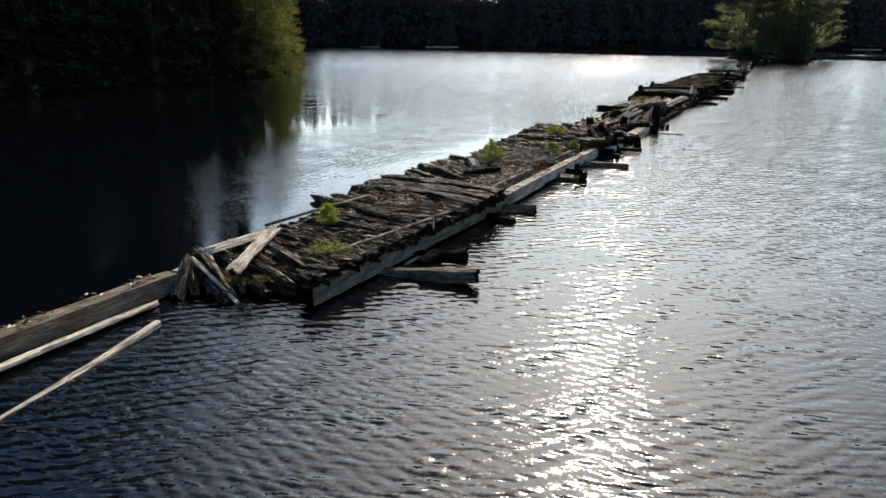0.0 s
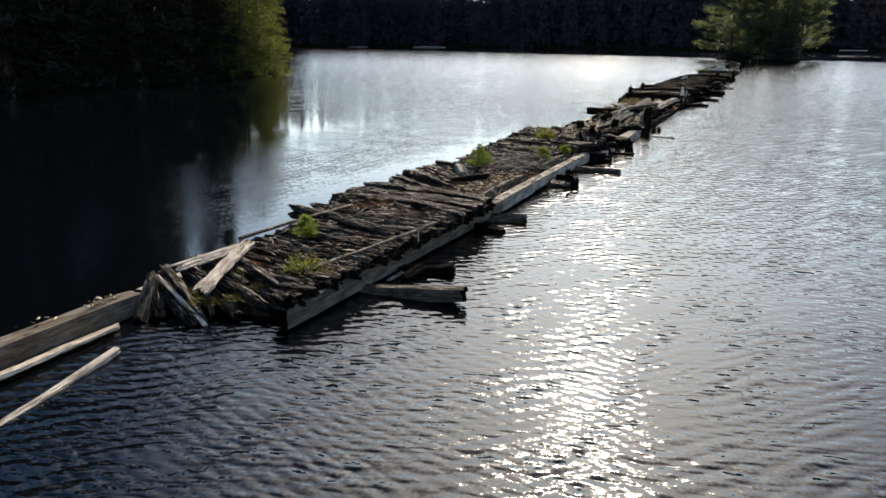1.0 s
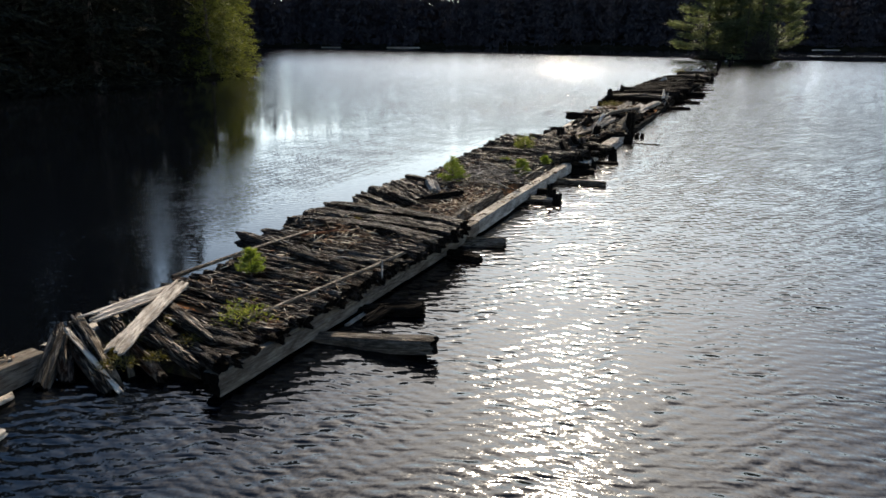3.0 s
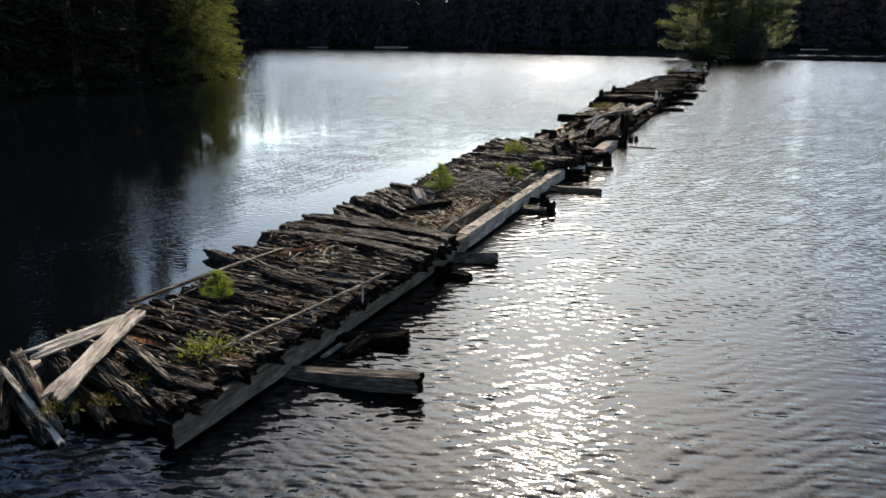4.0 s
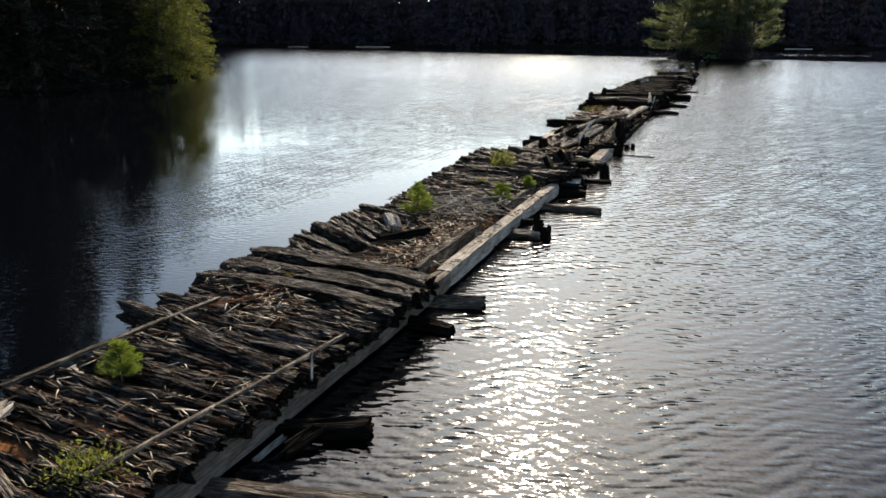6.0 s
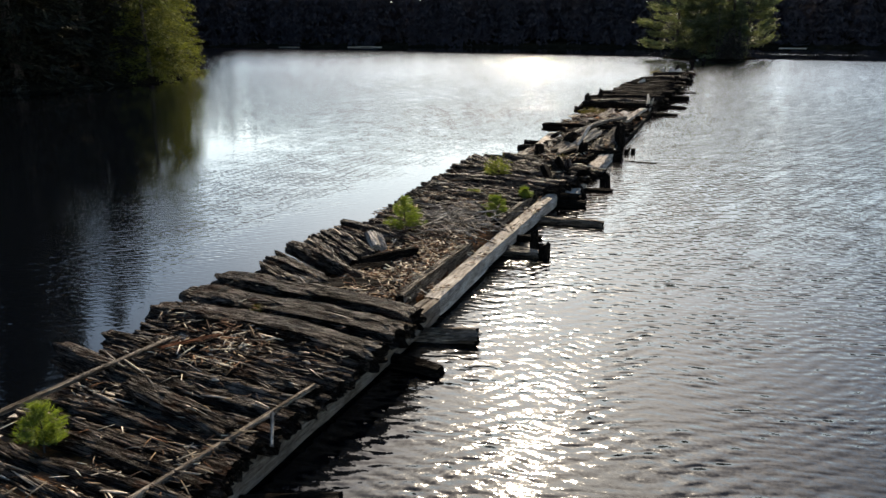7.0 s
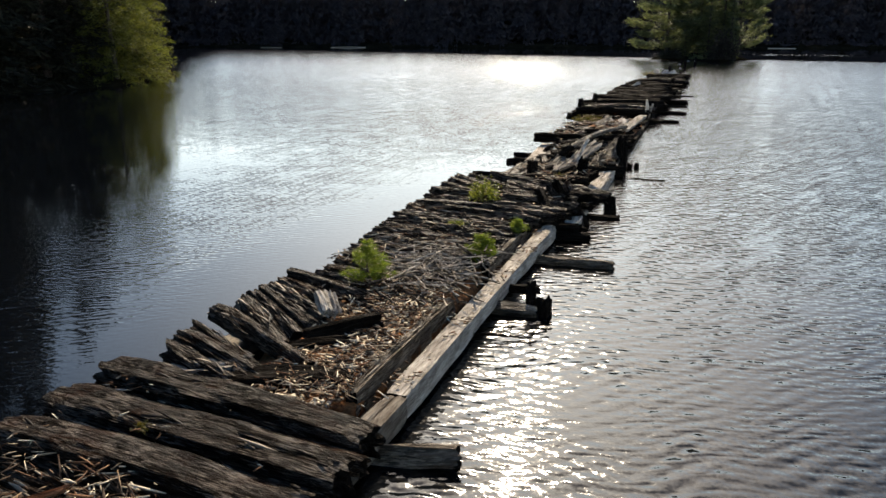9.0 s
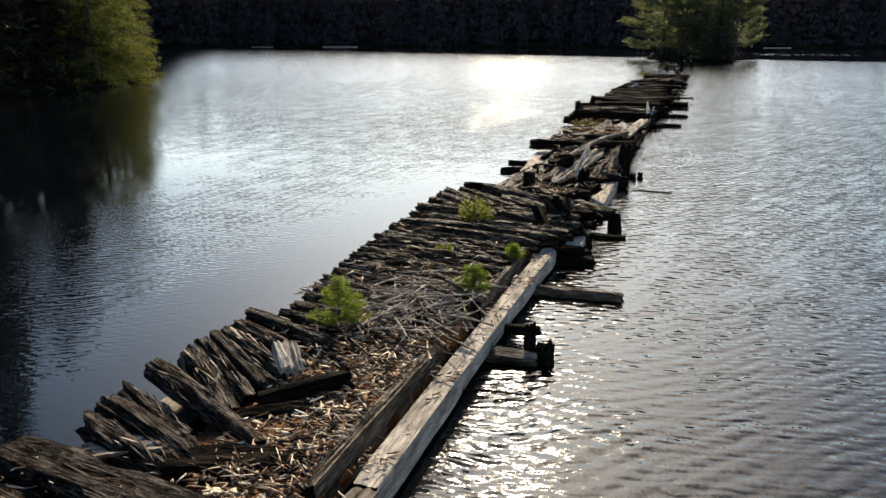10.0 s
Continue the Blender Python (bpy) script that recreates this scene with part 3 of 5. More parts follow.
def far_forest():
    """The wooded shores, thousands of boughs in one object."""
    rng = np.random.default_rng(5)
    pts, ways, size, side = [], [], [], []
    made = 0
    while made < 1750:
        x, y = rng.uniform(-190, 190), rng.uniform(-180, 235)
        d = float(signed(np.array([x]), np.array([y]))[0])
        if d < 0.8 or d > 45 or (abs(x + 0.5) < 14 and 90 < y < 125):
            continue
        near = in_wedge(x, y)
        left = x < -34 and y < 75
        if left and y > 5 and d < 9:
            continue
        if x < -30 and 44 < y < 96 and not left:
            continue
        if not near and rng.uniform() < (0.3 if left else 0.88):
            continue
        if d > 20 and rng.uniform() < 0.5:
            continue
        h = rng.uniform(0.85, 1.12) * (12 + 18 * min(1.0, max(0.0, (49 - y) / 9))) if left else rng.uniform(14.5, 18.5)
        if d < 4:
            h *= rng.uniform(0.25, 0.8)
        if left:
            p, w = crown_points(h, h * rng.uniform(0.17, 0.25), 0.02 * h, 15, 6, 5, 0.35, 0.1, 0.7, rng)
        elif near:
            p, w = crown_points(h, h * rng.uniform(0.17, 0.27), 0.02 * h, 16, 6, 5.0, 0.30, 0.1, 0.7, rng)
        else:
            p, w = crown_points(h, h * rng.uniform(0.2, 0.27), 0.03 * h, 9, 4, 3, 0.25, 0.1, 0.75, rng)
        pts.append(p + np.array([x, y, ground_z(x, y)]))
        ways.append(w)
        size.append(np.full(len(p), 0.075 * h if left else 0.066 * h if near else 0.13 * h))
        side.append(np.full(len(p), left))
        made += 1
    pts, ways, size, side = np.concatenate(pts), np.concatenate(ways), np.concatenate(size), np.concatenate(side)
    n = len(pts)
    ways = ways + rng.normal(size=(n, 3)) * 0.4
    ways[:, 2] -= np.where(side, 0.0, 1.1)
    v, f = blades(pts, ways, size * rng.uniform(0.7, 1.6, n), size * rng.uniform(0.25, 0.5, n), rng)
    v = v.reshape(-1, 4, 3)
    for name, pick, material, label in (("far_woods", ~side, M_FAR_HAZED, "dense dark conifer woods round the lake shore"), ("point_woods", side, M_SPRUCE, "black-green conifer woods behind the wooded point")):
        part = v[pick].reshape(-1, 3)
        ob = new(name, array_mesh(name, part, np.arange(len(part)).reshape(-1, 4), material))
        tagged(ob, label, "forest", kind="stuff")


far_forest()

# the wooded point: a row of big conifers whose boughs hang over the water
CEDAR = conifer("cedar_tree", 11, 13.0, 4.3, 0.1, 30, 10, 34, 0.52, 0.14, 0.26, 0.26, 6, M_CEDAR, (-41.0, 47.4, 0.4), "tall cedar with sunlit yellow-green sprays drooping over the lake", "tree", "trees on the point", 0.0, 0.17, 0.35)
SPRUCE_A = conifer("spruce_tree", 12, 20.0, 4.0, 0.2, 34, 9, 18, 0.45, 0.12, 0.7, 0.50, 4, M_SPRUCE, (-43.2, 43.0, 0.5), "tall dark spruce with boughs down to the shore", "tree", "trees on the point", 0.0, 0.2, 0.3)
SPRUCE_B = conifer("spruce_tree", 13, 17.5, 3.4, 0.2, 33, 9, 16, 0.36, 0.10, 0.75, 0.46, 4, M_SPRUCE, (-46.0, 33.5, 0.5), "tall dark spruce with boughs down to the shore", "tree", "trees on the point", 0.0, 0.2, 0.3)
r = random.Random(3)
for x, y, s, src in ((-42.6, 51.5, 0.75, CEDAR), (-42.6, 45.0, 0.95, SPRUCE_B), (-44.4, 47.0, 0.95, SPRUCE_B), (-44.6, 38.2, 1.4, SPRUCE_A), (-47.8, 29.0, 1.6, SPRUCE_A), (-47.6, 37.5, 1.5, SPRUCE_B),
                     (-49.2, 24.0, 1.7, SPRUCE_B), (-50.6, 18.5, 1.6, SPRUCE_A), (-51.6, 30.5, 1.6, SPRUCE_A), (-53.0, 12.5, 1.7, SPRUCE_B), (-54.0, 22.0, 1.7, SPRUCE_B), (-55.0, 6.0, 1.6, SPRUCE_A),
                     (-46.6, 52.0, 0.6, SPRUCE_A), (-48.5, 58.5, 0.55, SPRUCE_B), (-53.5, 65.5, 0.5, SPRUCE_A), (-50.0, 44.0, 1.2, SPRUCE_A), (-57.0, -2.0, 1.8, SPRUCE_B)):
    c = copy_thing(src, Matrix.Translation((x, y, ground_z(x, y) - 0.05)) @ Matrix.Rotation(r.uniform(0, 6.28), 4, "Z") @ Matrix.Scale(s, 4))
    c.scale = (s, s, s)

# the islet's pines
PINE_A = conifer("pine_tree", 21, 14.0, 5.4, 0.5, 11, 10, 64, 0.06, 0.20, 0.40, 0.62, 4, M_PINE, (-5.4, 106.0, 0.9), "tall white pine with layered sunlit boughs", "tree", "pines on the islet", 0.12, 0.13, 0.12, 0.30, 0.28)
PINE_B = conifer("pine_tree", 22, 13.0, 3.6, 0.5, 11, 8, 54, -0.10, 0.30, 0.45, 0.58, 4, M_PINE, (3.4, 106.6, 0.9), "white pine with upswept boughs near the water", "tree", "pines on the islet", 0.0, 0.13, 0.12, 0.30, 0.3)
ISLE_SPRUCE = conifer("spruce_tree", 23, 14.0, 2.3, 0.3, 26, 7, 14, 0.30, 0.12, 0.75, 0.40, 4, M_PINE, (1.4, 105.4, 0.8), "narrow grey-green spruce at the islet's edge", "tree", "spruces on the islet", 0.0, 0.2, 0.3)
for x, y, s, src in ((-1.4, 105.8, 0.95, ISLE_SPRUCE), (-2.8, 107.6, 1.0, PINE_B), (2.4, 103.8, 0.62, ISLE_SPRUCE), (-0.2, 103.4, 0.7, ISLE_SPRUCE), (0.6, 109.5, 1.0, ISLE_SPRUCE), (-2.9, 103.6, 0.4, ISLE_SPRUCE)):
    c = copy_thing(src, Matrix.Translation((x, y, ground_z(x, y) - 0.05)) @ Matrix.Rotation(r.uniform(0, 6.28), 4, "Z") @ Matrix.Scale(s, 4))
    c.scale = (s, s, s)


def boulder(name, at, size, seed, material=None, label="grey boulder at the waterline", group="shore boulders"):
    bm = bmesh.new()
    bmesh.ops.create_icosphere(bm, subdivisions=2, radius=1.0)
    rr = random.Random(seed)
    o = Vector((rr.uniform(0, 30), rr.uniform(0, 30), 0))
    for v in bm.verts:
        k = 1 + 0.35 * noise.noise(v.co * 1.3 + o)
        v.co = Vector((v.co.x * k * size, v.co.y * k * size * 0.8, v.co.z * k * size * 0.6))
    me = bpy.data.meshes.new(name)
    bm.to_mesh(me)
    bm.free()
    me.materials.append(material or M_ROCK)
    ob = new(name, me)
    ob.matrix_basis = pose(*at, 0, 0, rr.uniform(0, 360))
    return tagged(ob, label, "rock", group)


for i, (x, y, s) in enumerate(((-2.2, 99.6, 0.16), (-1.4, 99.9, 0.2), (-2.0, 82.0, 0.16), (-3.4, 79.5, 0.14), (-2.6, 90.5, 0.16))):
    boulder("boulder", (x, y, 0.06), s, i)

# pale driftwood stranded along the far shore
for x, y, l in ((-80.5, 153.2, 8.0), (-96.0, 149.4, 5.0), (9.0, 165.0, 5.0)):
    log("driftwood_log", (x, y, 0.03), (x + l, y + l * 0.14, 0.04), 0.09, M_PALE, None, "bleached driftwood log stranded along the far shore", "driftwood", "far driftwood")


# ---- the old log boom pier: x across (0 at the outer face of the right beam), y along ----
def beam(parent, x0, y0, x1, y1, top, wide=0.26, high=0.31, mat=None, name="beam", **kw):
    return log(name, (x0, y0, top - high / 2), (x1, y1, top - high / 2), high * 0.5, mat or M_BEAM, parent, turn=0, sides=32, rough=0.028, cracks=4, taper=0.02, bend=0.002, jag=0.3, square=1.0, flat=wide / high, **kw)


pier_a = thing("timber_pier", (-1.4, 3.5, 0), "old timber pier section, dark rotting cross logs on squared beams", "pier", "pier sections")
pier_b = thing("timber_pier", (-1.4, 11.2, 0), "old timber pier section, half-collapsed logs and litter between squared beams", "pier", "pier sections")
pier_c = thing("timber_pier", (-1.4, 21.0, 0), "wrecked pier section of tumbled logs, broken beams and upright posts", "pier", "pier sections")
pier_d = thing("timber_pier", (-1.6, 46.0, 0), "far pier section of dark cross logs low over the water", "pier", "pier sections")

# squared beams
beam(pier_a, -0.10, -0.32, -0.02, 7.50, 0.335, 0.26, 0.30, mat=M_BEAM_OLD)
beam(pier_b, -0.04, 7.54, -0.10, 15.05, 0.335, 0.25, 0.29)
beam(None, -2.62, -9.0, -2.50, -0.65, 0.33, 0.30, mat=M_BEAM_OLD, name="squared_beam", label="lone squared grey beam afloat off the broken pier end", category="beam")
beam(pier_a, -2.62, -0.4, -2.62, 7.5, 0.26, 0.28)
beam(pier_b, -2.62, 7.55, -2.6, 15.2, 0.26, 0.28)
beam(pier_b, -2.2, 15.4, -2.2, 19.2, 0.22, 0.28)
beam(pier_c, -1.95, 19.3, -2.60, 25.8, 0.31, 0.40, 0.30, M_PALE)
beam(pier_c, 0.20, 15.6, 0.06, 17.6, 0.26, 0.30, 0.30, M_PALE)
beam(pier_c, 0.08, 18.9, -0.02, 22.7, 0.30, 0.34, 0.30, M_PALE)
beam(pier_c, -0.1, 23.0, -0.3, 33.0, 0.14, 0.26, 0.26, M_WET)
beam(pier_d, -0.35, 33.2, -0.6, 62.0, 0.22, 0.28, mat=M_WET)
beam(pier_d, -2.9, 33.2, -3.0, 58.0, 0.20, 0.28, mat=M_WET)


def deck(parent, xl, yl, xr, yr, r, zl=None, zr=None, mat=None, **kw):
    """A cross log by the places of its two ends; it lies on the beams unless told otherwise."""
    zl = 0.31 + r if zl is None else zl
    zr = 0.31 + r if zr is None else zr
    kw.setdefault("jag", 0.55)
    kw.setdefault("sides", 30)
    kw.setdefault("cracks", 11)
    return log("cross_log", (xl, yl, zl), (xr, yr, zr), r, mat or M_DECK, parent, **kw)


# near section: small rotted logs, then stouter ones
A = pier_a
deck(A, -2.62, 1.00, -0.05, 0.62, 0.085, 0.40, 0.38)
deck(A, -2.60, 1.32, 0.02, 0.98, 0.080, 0.39, 0.40)
deck(A, -2.58, 1.55, 0.06, 1.22, 0.090, 0.40, 0.40)
deck(A, -2.60, 1.82, 0.05, 1.50, 0.085, 0.40, 0.41)
deck(A, -2.50, 2.08, 0.10, 1.78, 0.095, 0.41, 0.42)
deck(A, -2.46, 2.32, 0.12, 2.02, 0.090, 0.40, 0.42)
deck(A, -1.46, 2.20, 0.12, 2.16, 0.10, 0.42, 0.44)
deck(A, -2.44, 2.60, 0.10, 2.40, 0.100, 0.41, 0.43)
deck(A, -2.42, 2.84, 0.16, 2.62, 0.105, 0.41, 0.43)
deck(A, -2.44, 3.08, 0.14, 2.86, 0.110, 0.42, 0.44)
deck(A, -2.40, 3.32, 0.12, 3.06, 0.115, 0.42, 0.45)
deck(A, -2.55, 3.55, 0.18, 3.30, 0.105, 0.42, 0.44)
deck(A, -2.98, 3.86, -1.55, 3.66, 0.165, 0.52, 0.42)
deck(A, -2.35, 3.84, 0.20, 3.58, 0.120, 0.42, 0.45)
deck(A, -2.70, 4.18, 0.22, 3.84, 0.125, 0.43, 0.45)
deck(A, -2.95, 4.46, 0.10, 4.12, 0.140, 0.46, 0.46)
deck(A, -2.72, 4.66, 0.26, 4.36, 0.115, 0.43, 0.44)
deck(A, -2.82, 4.92, 0.28, 4.58, 0.125, 0.45, 0.45)
deck(A, -2.70, 5.12, 0.22, 4.84, 0.110, 0.43, 0.44)
deck(A, -2.96, 5.36, 0.31, 5.10, 0.160, turn=-4, flat=1.35, square=0.55)
deck(A, -2.60, 5.64, 0.20, 5.42, 0.105, 0.42, 0.44)
deck(A, -2.97, 5.98, 0.31, 5.72, 0.165, turn=5, flat=1.45, square=0.5)
deck(A, -2.70, 6.26, 0.34, 6.02, 0.115, 0.43, 0.45)
deck(A, -3.02, 6.68, 0.26, 6.32, 0.165, turn=-3, flat=1.45, square=0.55)
deck(A, -2.88, 6.86, -0.6, 6.60, 0.095, 0.44, 0.43)
# broken stub ends packed along the right beam
r = random.Random(17)
for k in range(29):
    y = -0.26 + 0.232 * k + r.uniform(-0.07, 0.07)
    deck(A, -0.35 - (0.4 + r.uniform(0, 0.5)) * min(1.0, k / 4), y + r.uniform(0.02, 0.2), r.uniform(-0.03, 0.10) + 0.006 * k, y, r.uniform(0.075, 0.125), 0.36, 0.385 + r.uniform(-0.02, 0.05), None, sides=14, jag=0.9)

# second section: short logs slid down from the left beam
B = pier_b
deck(B, -2.76, 7.34, -1.70, 7.10, 0.150, 0.47, 0.30)
deck(B, -2.86, 7.66, -1.45, 7.20, 0.140, 0.48, 0.32)
deck(B, -2.90, 7.96, -1.60, 7.42, 0.120, 0.48, 0.34)
deck(B, -2.94, 8.42, -1.14, 7.66, 0.135, 0.52, 0.36)
deck(B, -2.90, 8.98, -1.80, 8.14, 0.130, 0.48, 0.36)
deck(B, -2.94, 9.22, -1.74, 8.40, 0.115, 0.48, 0.36)
deck(B, -2.92, 9.42, -1.60, 8.66, 0.110, 0.48, 0.38)
deck(B, -2.88, 9.62, -1.66, 9.02, 0.110, 0.47, 0.38)
deck(B, -2.90, 9.86, -1.60, 9.36, 0.105, 0.47, 0.38)
deck(B, -2.88, 10.12, -1.25, 9.62, 0.115, 0.50, 0.44)
deck(B, -2.72, 10.18, -0.85, 9.80, 0.100, 0.45, 0.36)
deck(B, -2.68, 10.50, -0.70, 10.20, 0.095, 0.42, 0.36)
deck(B, -2.66, 10.82, -0.60, 10.60, 0.095, 0.41, 0.36)
deck(B, -2.66, 11.15, -0.60, 11.00, 0.110, 0.42, 0.37)
deck(B, -2.72, 11.50, -0.56, 11.30, 0.105, 0.43, 0.38)
deck(B, -2.76, 11.82, -0.60, 11.66, 0.120, 0.44, 0.38)
deck(B, -2.80, 12.18, -0.45, 12.00, 0.110, 0.44, 0.38)
deck(B, -2.80, 12.55, -0.42, 12.34, 0.130, 0.45, 0.39)
deck(B, -2.86, 12.92, -0.45, 12.76, 0.120, 0.46, 0.39)
deck(B, -2.86, 13.28, -0.42, 13.10, 0.130, 0.46, 0.40)
deck(B, -2.90, 13.62, -0.40, 13.44, 0.120, 0.46, 0.41)
deck(B, -2.92, 13.98, -0.35, 13.80, 0.135, 0.47, 0.42)
deck(B, -2.94, 14.36, -0.35, 14.20, 0.125, 0.47, 0.43)
deck(B, -2.98, 14.78, -0.20, 14.60, 0.135, 0.48, 0.45)
deck(B, -2.98, 15.16, 0.05, 14.98, 0.130, 0.48, 0.48)
deck(B, -2.95, 15.60, 0.15, 15.26, 0.140, 0.50, 0.50)
deck(B, -3.00, 16.10, -0.6, 15.55, 0.130, 0.56, 0.46)
deck(B, -2.92, 16.62, -1.2, 15.95, 0.120, 0.60, 0.42)
deck(B, -2.86, 17.00, -1.3, 16.20, 0.125, 0.64, 0.42)
deck(B, -2.86, 17.40, -1.2, 16.70, 0.120, 0.64, 0.42)
deck(B, -2.70, 17.85, -1.1, 17.00, 0.115, 0.60, 0.42)
# squared timbers lying on edge along the right side
beam(B, -0.42, 7.25, -0.42, 10.25, 0.44, 0.13, 0.38, M_GREY, name="edge_timber")
beam(B, -0.40, 11.75, -0.42, 14.9, 0.46, 0.13, 0.34, M_GREY, name="edge_timber")
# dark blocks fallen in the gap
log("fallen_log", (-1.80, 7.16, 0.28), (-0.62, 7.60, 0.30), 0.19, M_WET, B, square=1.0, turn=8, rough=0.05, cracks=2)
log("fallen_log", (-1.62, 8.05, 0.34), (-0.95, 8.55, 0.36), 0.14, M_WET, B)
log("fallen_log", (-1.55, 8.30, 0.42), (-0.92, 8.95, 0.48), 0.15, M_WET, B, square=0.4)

# wrecked section
C = pier_c
log("cross_log", (-2.35, 18.35, 0.52), (0.62, 17.70, 0.34), 0.17, M_DECK, C, bend=0.05)
log("cross_log", (-1.70, 17.60, 0.52), (0.40, 16.70, 0.36), 0.12, M_DECK, C)
log("cross_log", (-2.40, 17.95, 0.42), (-0.2, 17.2, 0.34), 0.12, M_DECK, C)
log("cross_log", (-1.35, 16.30, 0.50), (0.28, 15.85, 0.50), 0.14, M_DECK, C)
log("cross_log", (-1.80, 16.75, 0.46), (0.20, 16.30, 0.52), 0.13, M_DECK, C)
log("leaning_log", (-0.45, 16.55, 0.82), (0.15, 15.75, 0.05), 0.13, M_DECK, C)
log("leaning_log", (-0.15, 16.75, 0.78), (0.30, 16.10, 0.02), 0.11, M_DECK, C)
log("leaning_log", (-0.60, 16.10, 0.75), (0.05, 15.40, 0.08), 0.10, M_WET, C)
log("log_end", (0.22, 15.55, 0.10), (0.50, 15.45, 0.10), 0.14, M_WET, C)
log("post", (0.66, 17.65, -0.4), (0.64, 17.70, 0.36), 0.15, M_WET, C, jag=0.9)
log("post", (0.18, 22.9, -0.4), (0.18, 22.95, 1.02), 0.15, M_WET, C, square=0.7)
log("post", (-1.58, 19.35, -0.2), (-1.58, 19.40, 0.78), 0.13, M_WET, C, square=0.8)
log("post", (-0.40, 19.75, -0.2), (-0.36, 19.80, 0.84), 0.13, M_WET, C, square=0.8)
log("post", (0.36, 23.4, -0.4), (0.38, 23.4, 0.16), 0.09, M_WET, C)
log("post", (0.56, 23.6, -0.4), (0.56, 23.6, 0.16), 0.08, M_WET, C)
plank("split_slab", (-1.02, 19.9, 0.42), (-0.48, 22.7, 0.80), 0.30, 0.16, M_PALE, C, turn=25)
plank("split_slab", (-0.75, 20.9, 0.60), (-0.62, 21.9, 1.05), 0.10, 0.06, M_PALE, C, turn=40)
plank("split_slab", (-0.28, 22.6, 0.30), (-0.02, 23.7, 0.75), 0.34, 0.12, M_GREY, C, turn=20)
plank("split_slab", (-1.30, 19.8, 0.35), (-1.15, 21.2, 0.62), 0.34, 0.14, M_GREY, C, turn=30)
plank("split_slab", (-1.60, 19.9, 0.34), (-1.40, 21.0, 0.45), 0.26, 0.08, M_GREY, C, turn=10)
log("long_pole", (-1.12, 21.9, 0.78), (-0.25, 27.2, 0.78), 0.075, M_GREY, C)
log("cross_log", (-2.95, 25.3, 0.55), (0.16, 25.95, 0.52), 0.16, M_WET, C)
log("cross_log", (-1.75, 22.5, 0.46), (-0.2, 23.6, 0.52), 0.13, M_WET, C)
log("cross_log", (-1.9, 23.7, 0.44), (0.1, 24.2, 0.48), 0.14, M_DECK, C)
log("cross_log", (-1.6, 21.4, 0.40), (-0.4, 21.9, 0.40), 0.13, M_WET, C)
log("cross_log", (-1.7, 18.9, 0.42), (-0.1, 19.1, 0.40), 0.14, M_WET, C)
log("cross_log", (-1.95, 24.55, 0.44), (0.2, 24.9, 0.50), 0.15, M_WET, C)
log("cross_log", (-0.9, 20.4, 0.34), (0.2, 21.6, 0.36), 0.12, M_WET, C)
log("cross_log", (-1.5, 20.0, 0.30), (-0.1, 20.6, 0.30), 0.13, M_WET, C)
log("cross_log", (-2.9, 26.4, 0.42), (-0.2, 26.9, 0.42), 0.14, M_WET, C)
log("cross_log", (-2.8, 27.6, 0.38), (-0.3, 28.2, 0.40), 0.13, M_WET, C)
log("cross_log", (-2.7, 29.2, 0.34), (-0.3, 29.4, 0.36), 0.14, M_WET, C)
log("cross_log", (-2.6, 30.8, 0.32), (-0.2, 31.0, 0.34), 0.13, M_WET, C)
plank("split_slab", (-0.55, 28.6, 0.42), (-0.30, 32.4, 0.56), 0.32, 0.14, M_PALE, C)
plank("split_slab", (-1.6, 29.6, 0.45), (-1.3, 30.9, 0.62), 0.36, 0.10, M_GREY, C, turn=35)
plank("split_slab", (-1.0, 30.4, 0.42), (-0.8, 31.2, 0.55), 0.36, 0.10, M_PALE, C, turn=20)
plank("split_slab", (-2.2, 27.8, 0.42), (-1.7, 28.6, 0.52), 0.30, 0.10, M_GREY, C, turn=20)

# rubble of split and sodden wood heaped between the broken beams
r = random.Random(203)
for k in range(52):
    y = r.uniform(18.6, 26.4)
    x = r.uniform(-1.85 - 0.07 * (y - 18.6), -0.15)
    a = Vector((x, y, r.uniform(0.22, 0.50)))
    az = r.choice((r.gauss(0.1, 0.35), r.gauss(1.3, 0.4)))
    b = a + Vector((math.cos(az), math.sin(az), r.gauss(0, 0.22))) * r.uniform(0.35, 0.95)
    b.x, b.z = min(b.x, 0.1), max(b.z, 0.18)
    if k % 3 == 0:
        plank("split_slab", a, b, r.uniform(0.14, 0.30), r.uniform(0.06, 0.12), M_GREY if k % 2 else M_DECK, C, turn=r.uniform(-45, 45))
    else:
        log("broken_log", a, b, r.uniform(0.06, 0.12), M_WET if k % 4 else M_DECK, C, sides=12, jag=1.2)
for x0, y0, y1 in ((-2.3, 19.4, 20.4), (-2.1, 19.6, 20.8), (-2.25, 20.8, 21.6), (-2.0, 22.0, 23.2), (-1.9, 23.4, 24.4)):
    plank("split_slab", (x0, y0, 0.34), (x0 + 0.25, y1, 0.44), 0.26, 0.10, M_GREY, C, turn=20)
plank("split_slab", (0.02, 22.75, 0.42), (0.10, 23.5, 0.86), 0.30, 0.10, M_GREY, C, turn=35)
log("block", (-0.12, 21.9, 0.10), (0.34, 22.2, 0.12), 0.18, M_WET, C, square=0.8)
plank("split_slab", (-0.28, 27.2, 0.66), (-0.10, 31.0, 0.72), 0.26, 0.16, M_PALE, C)

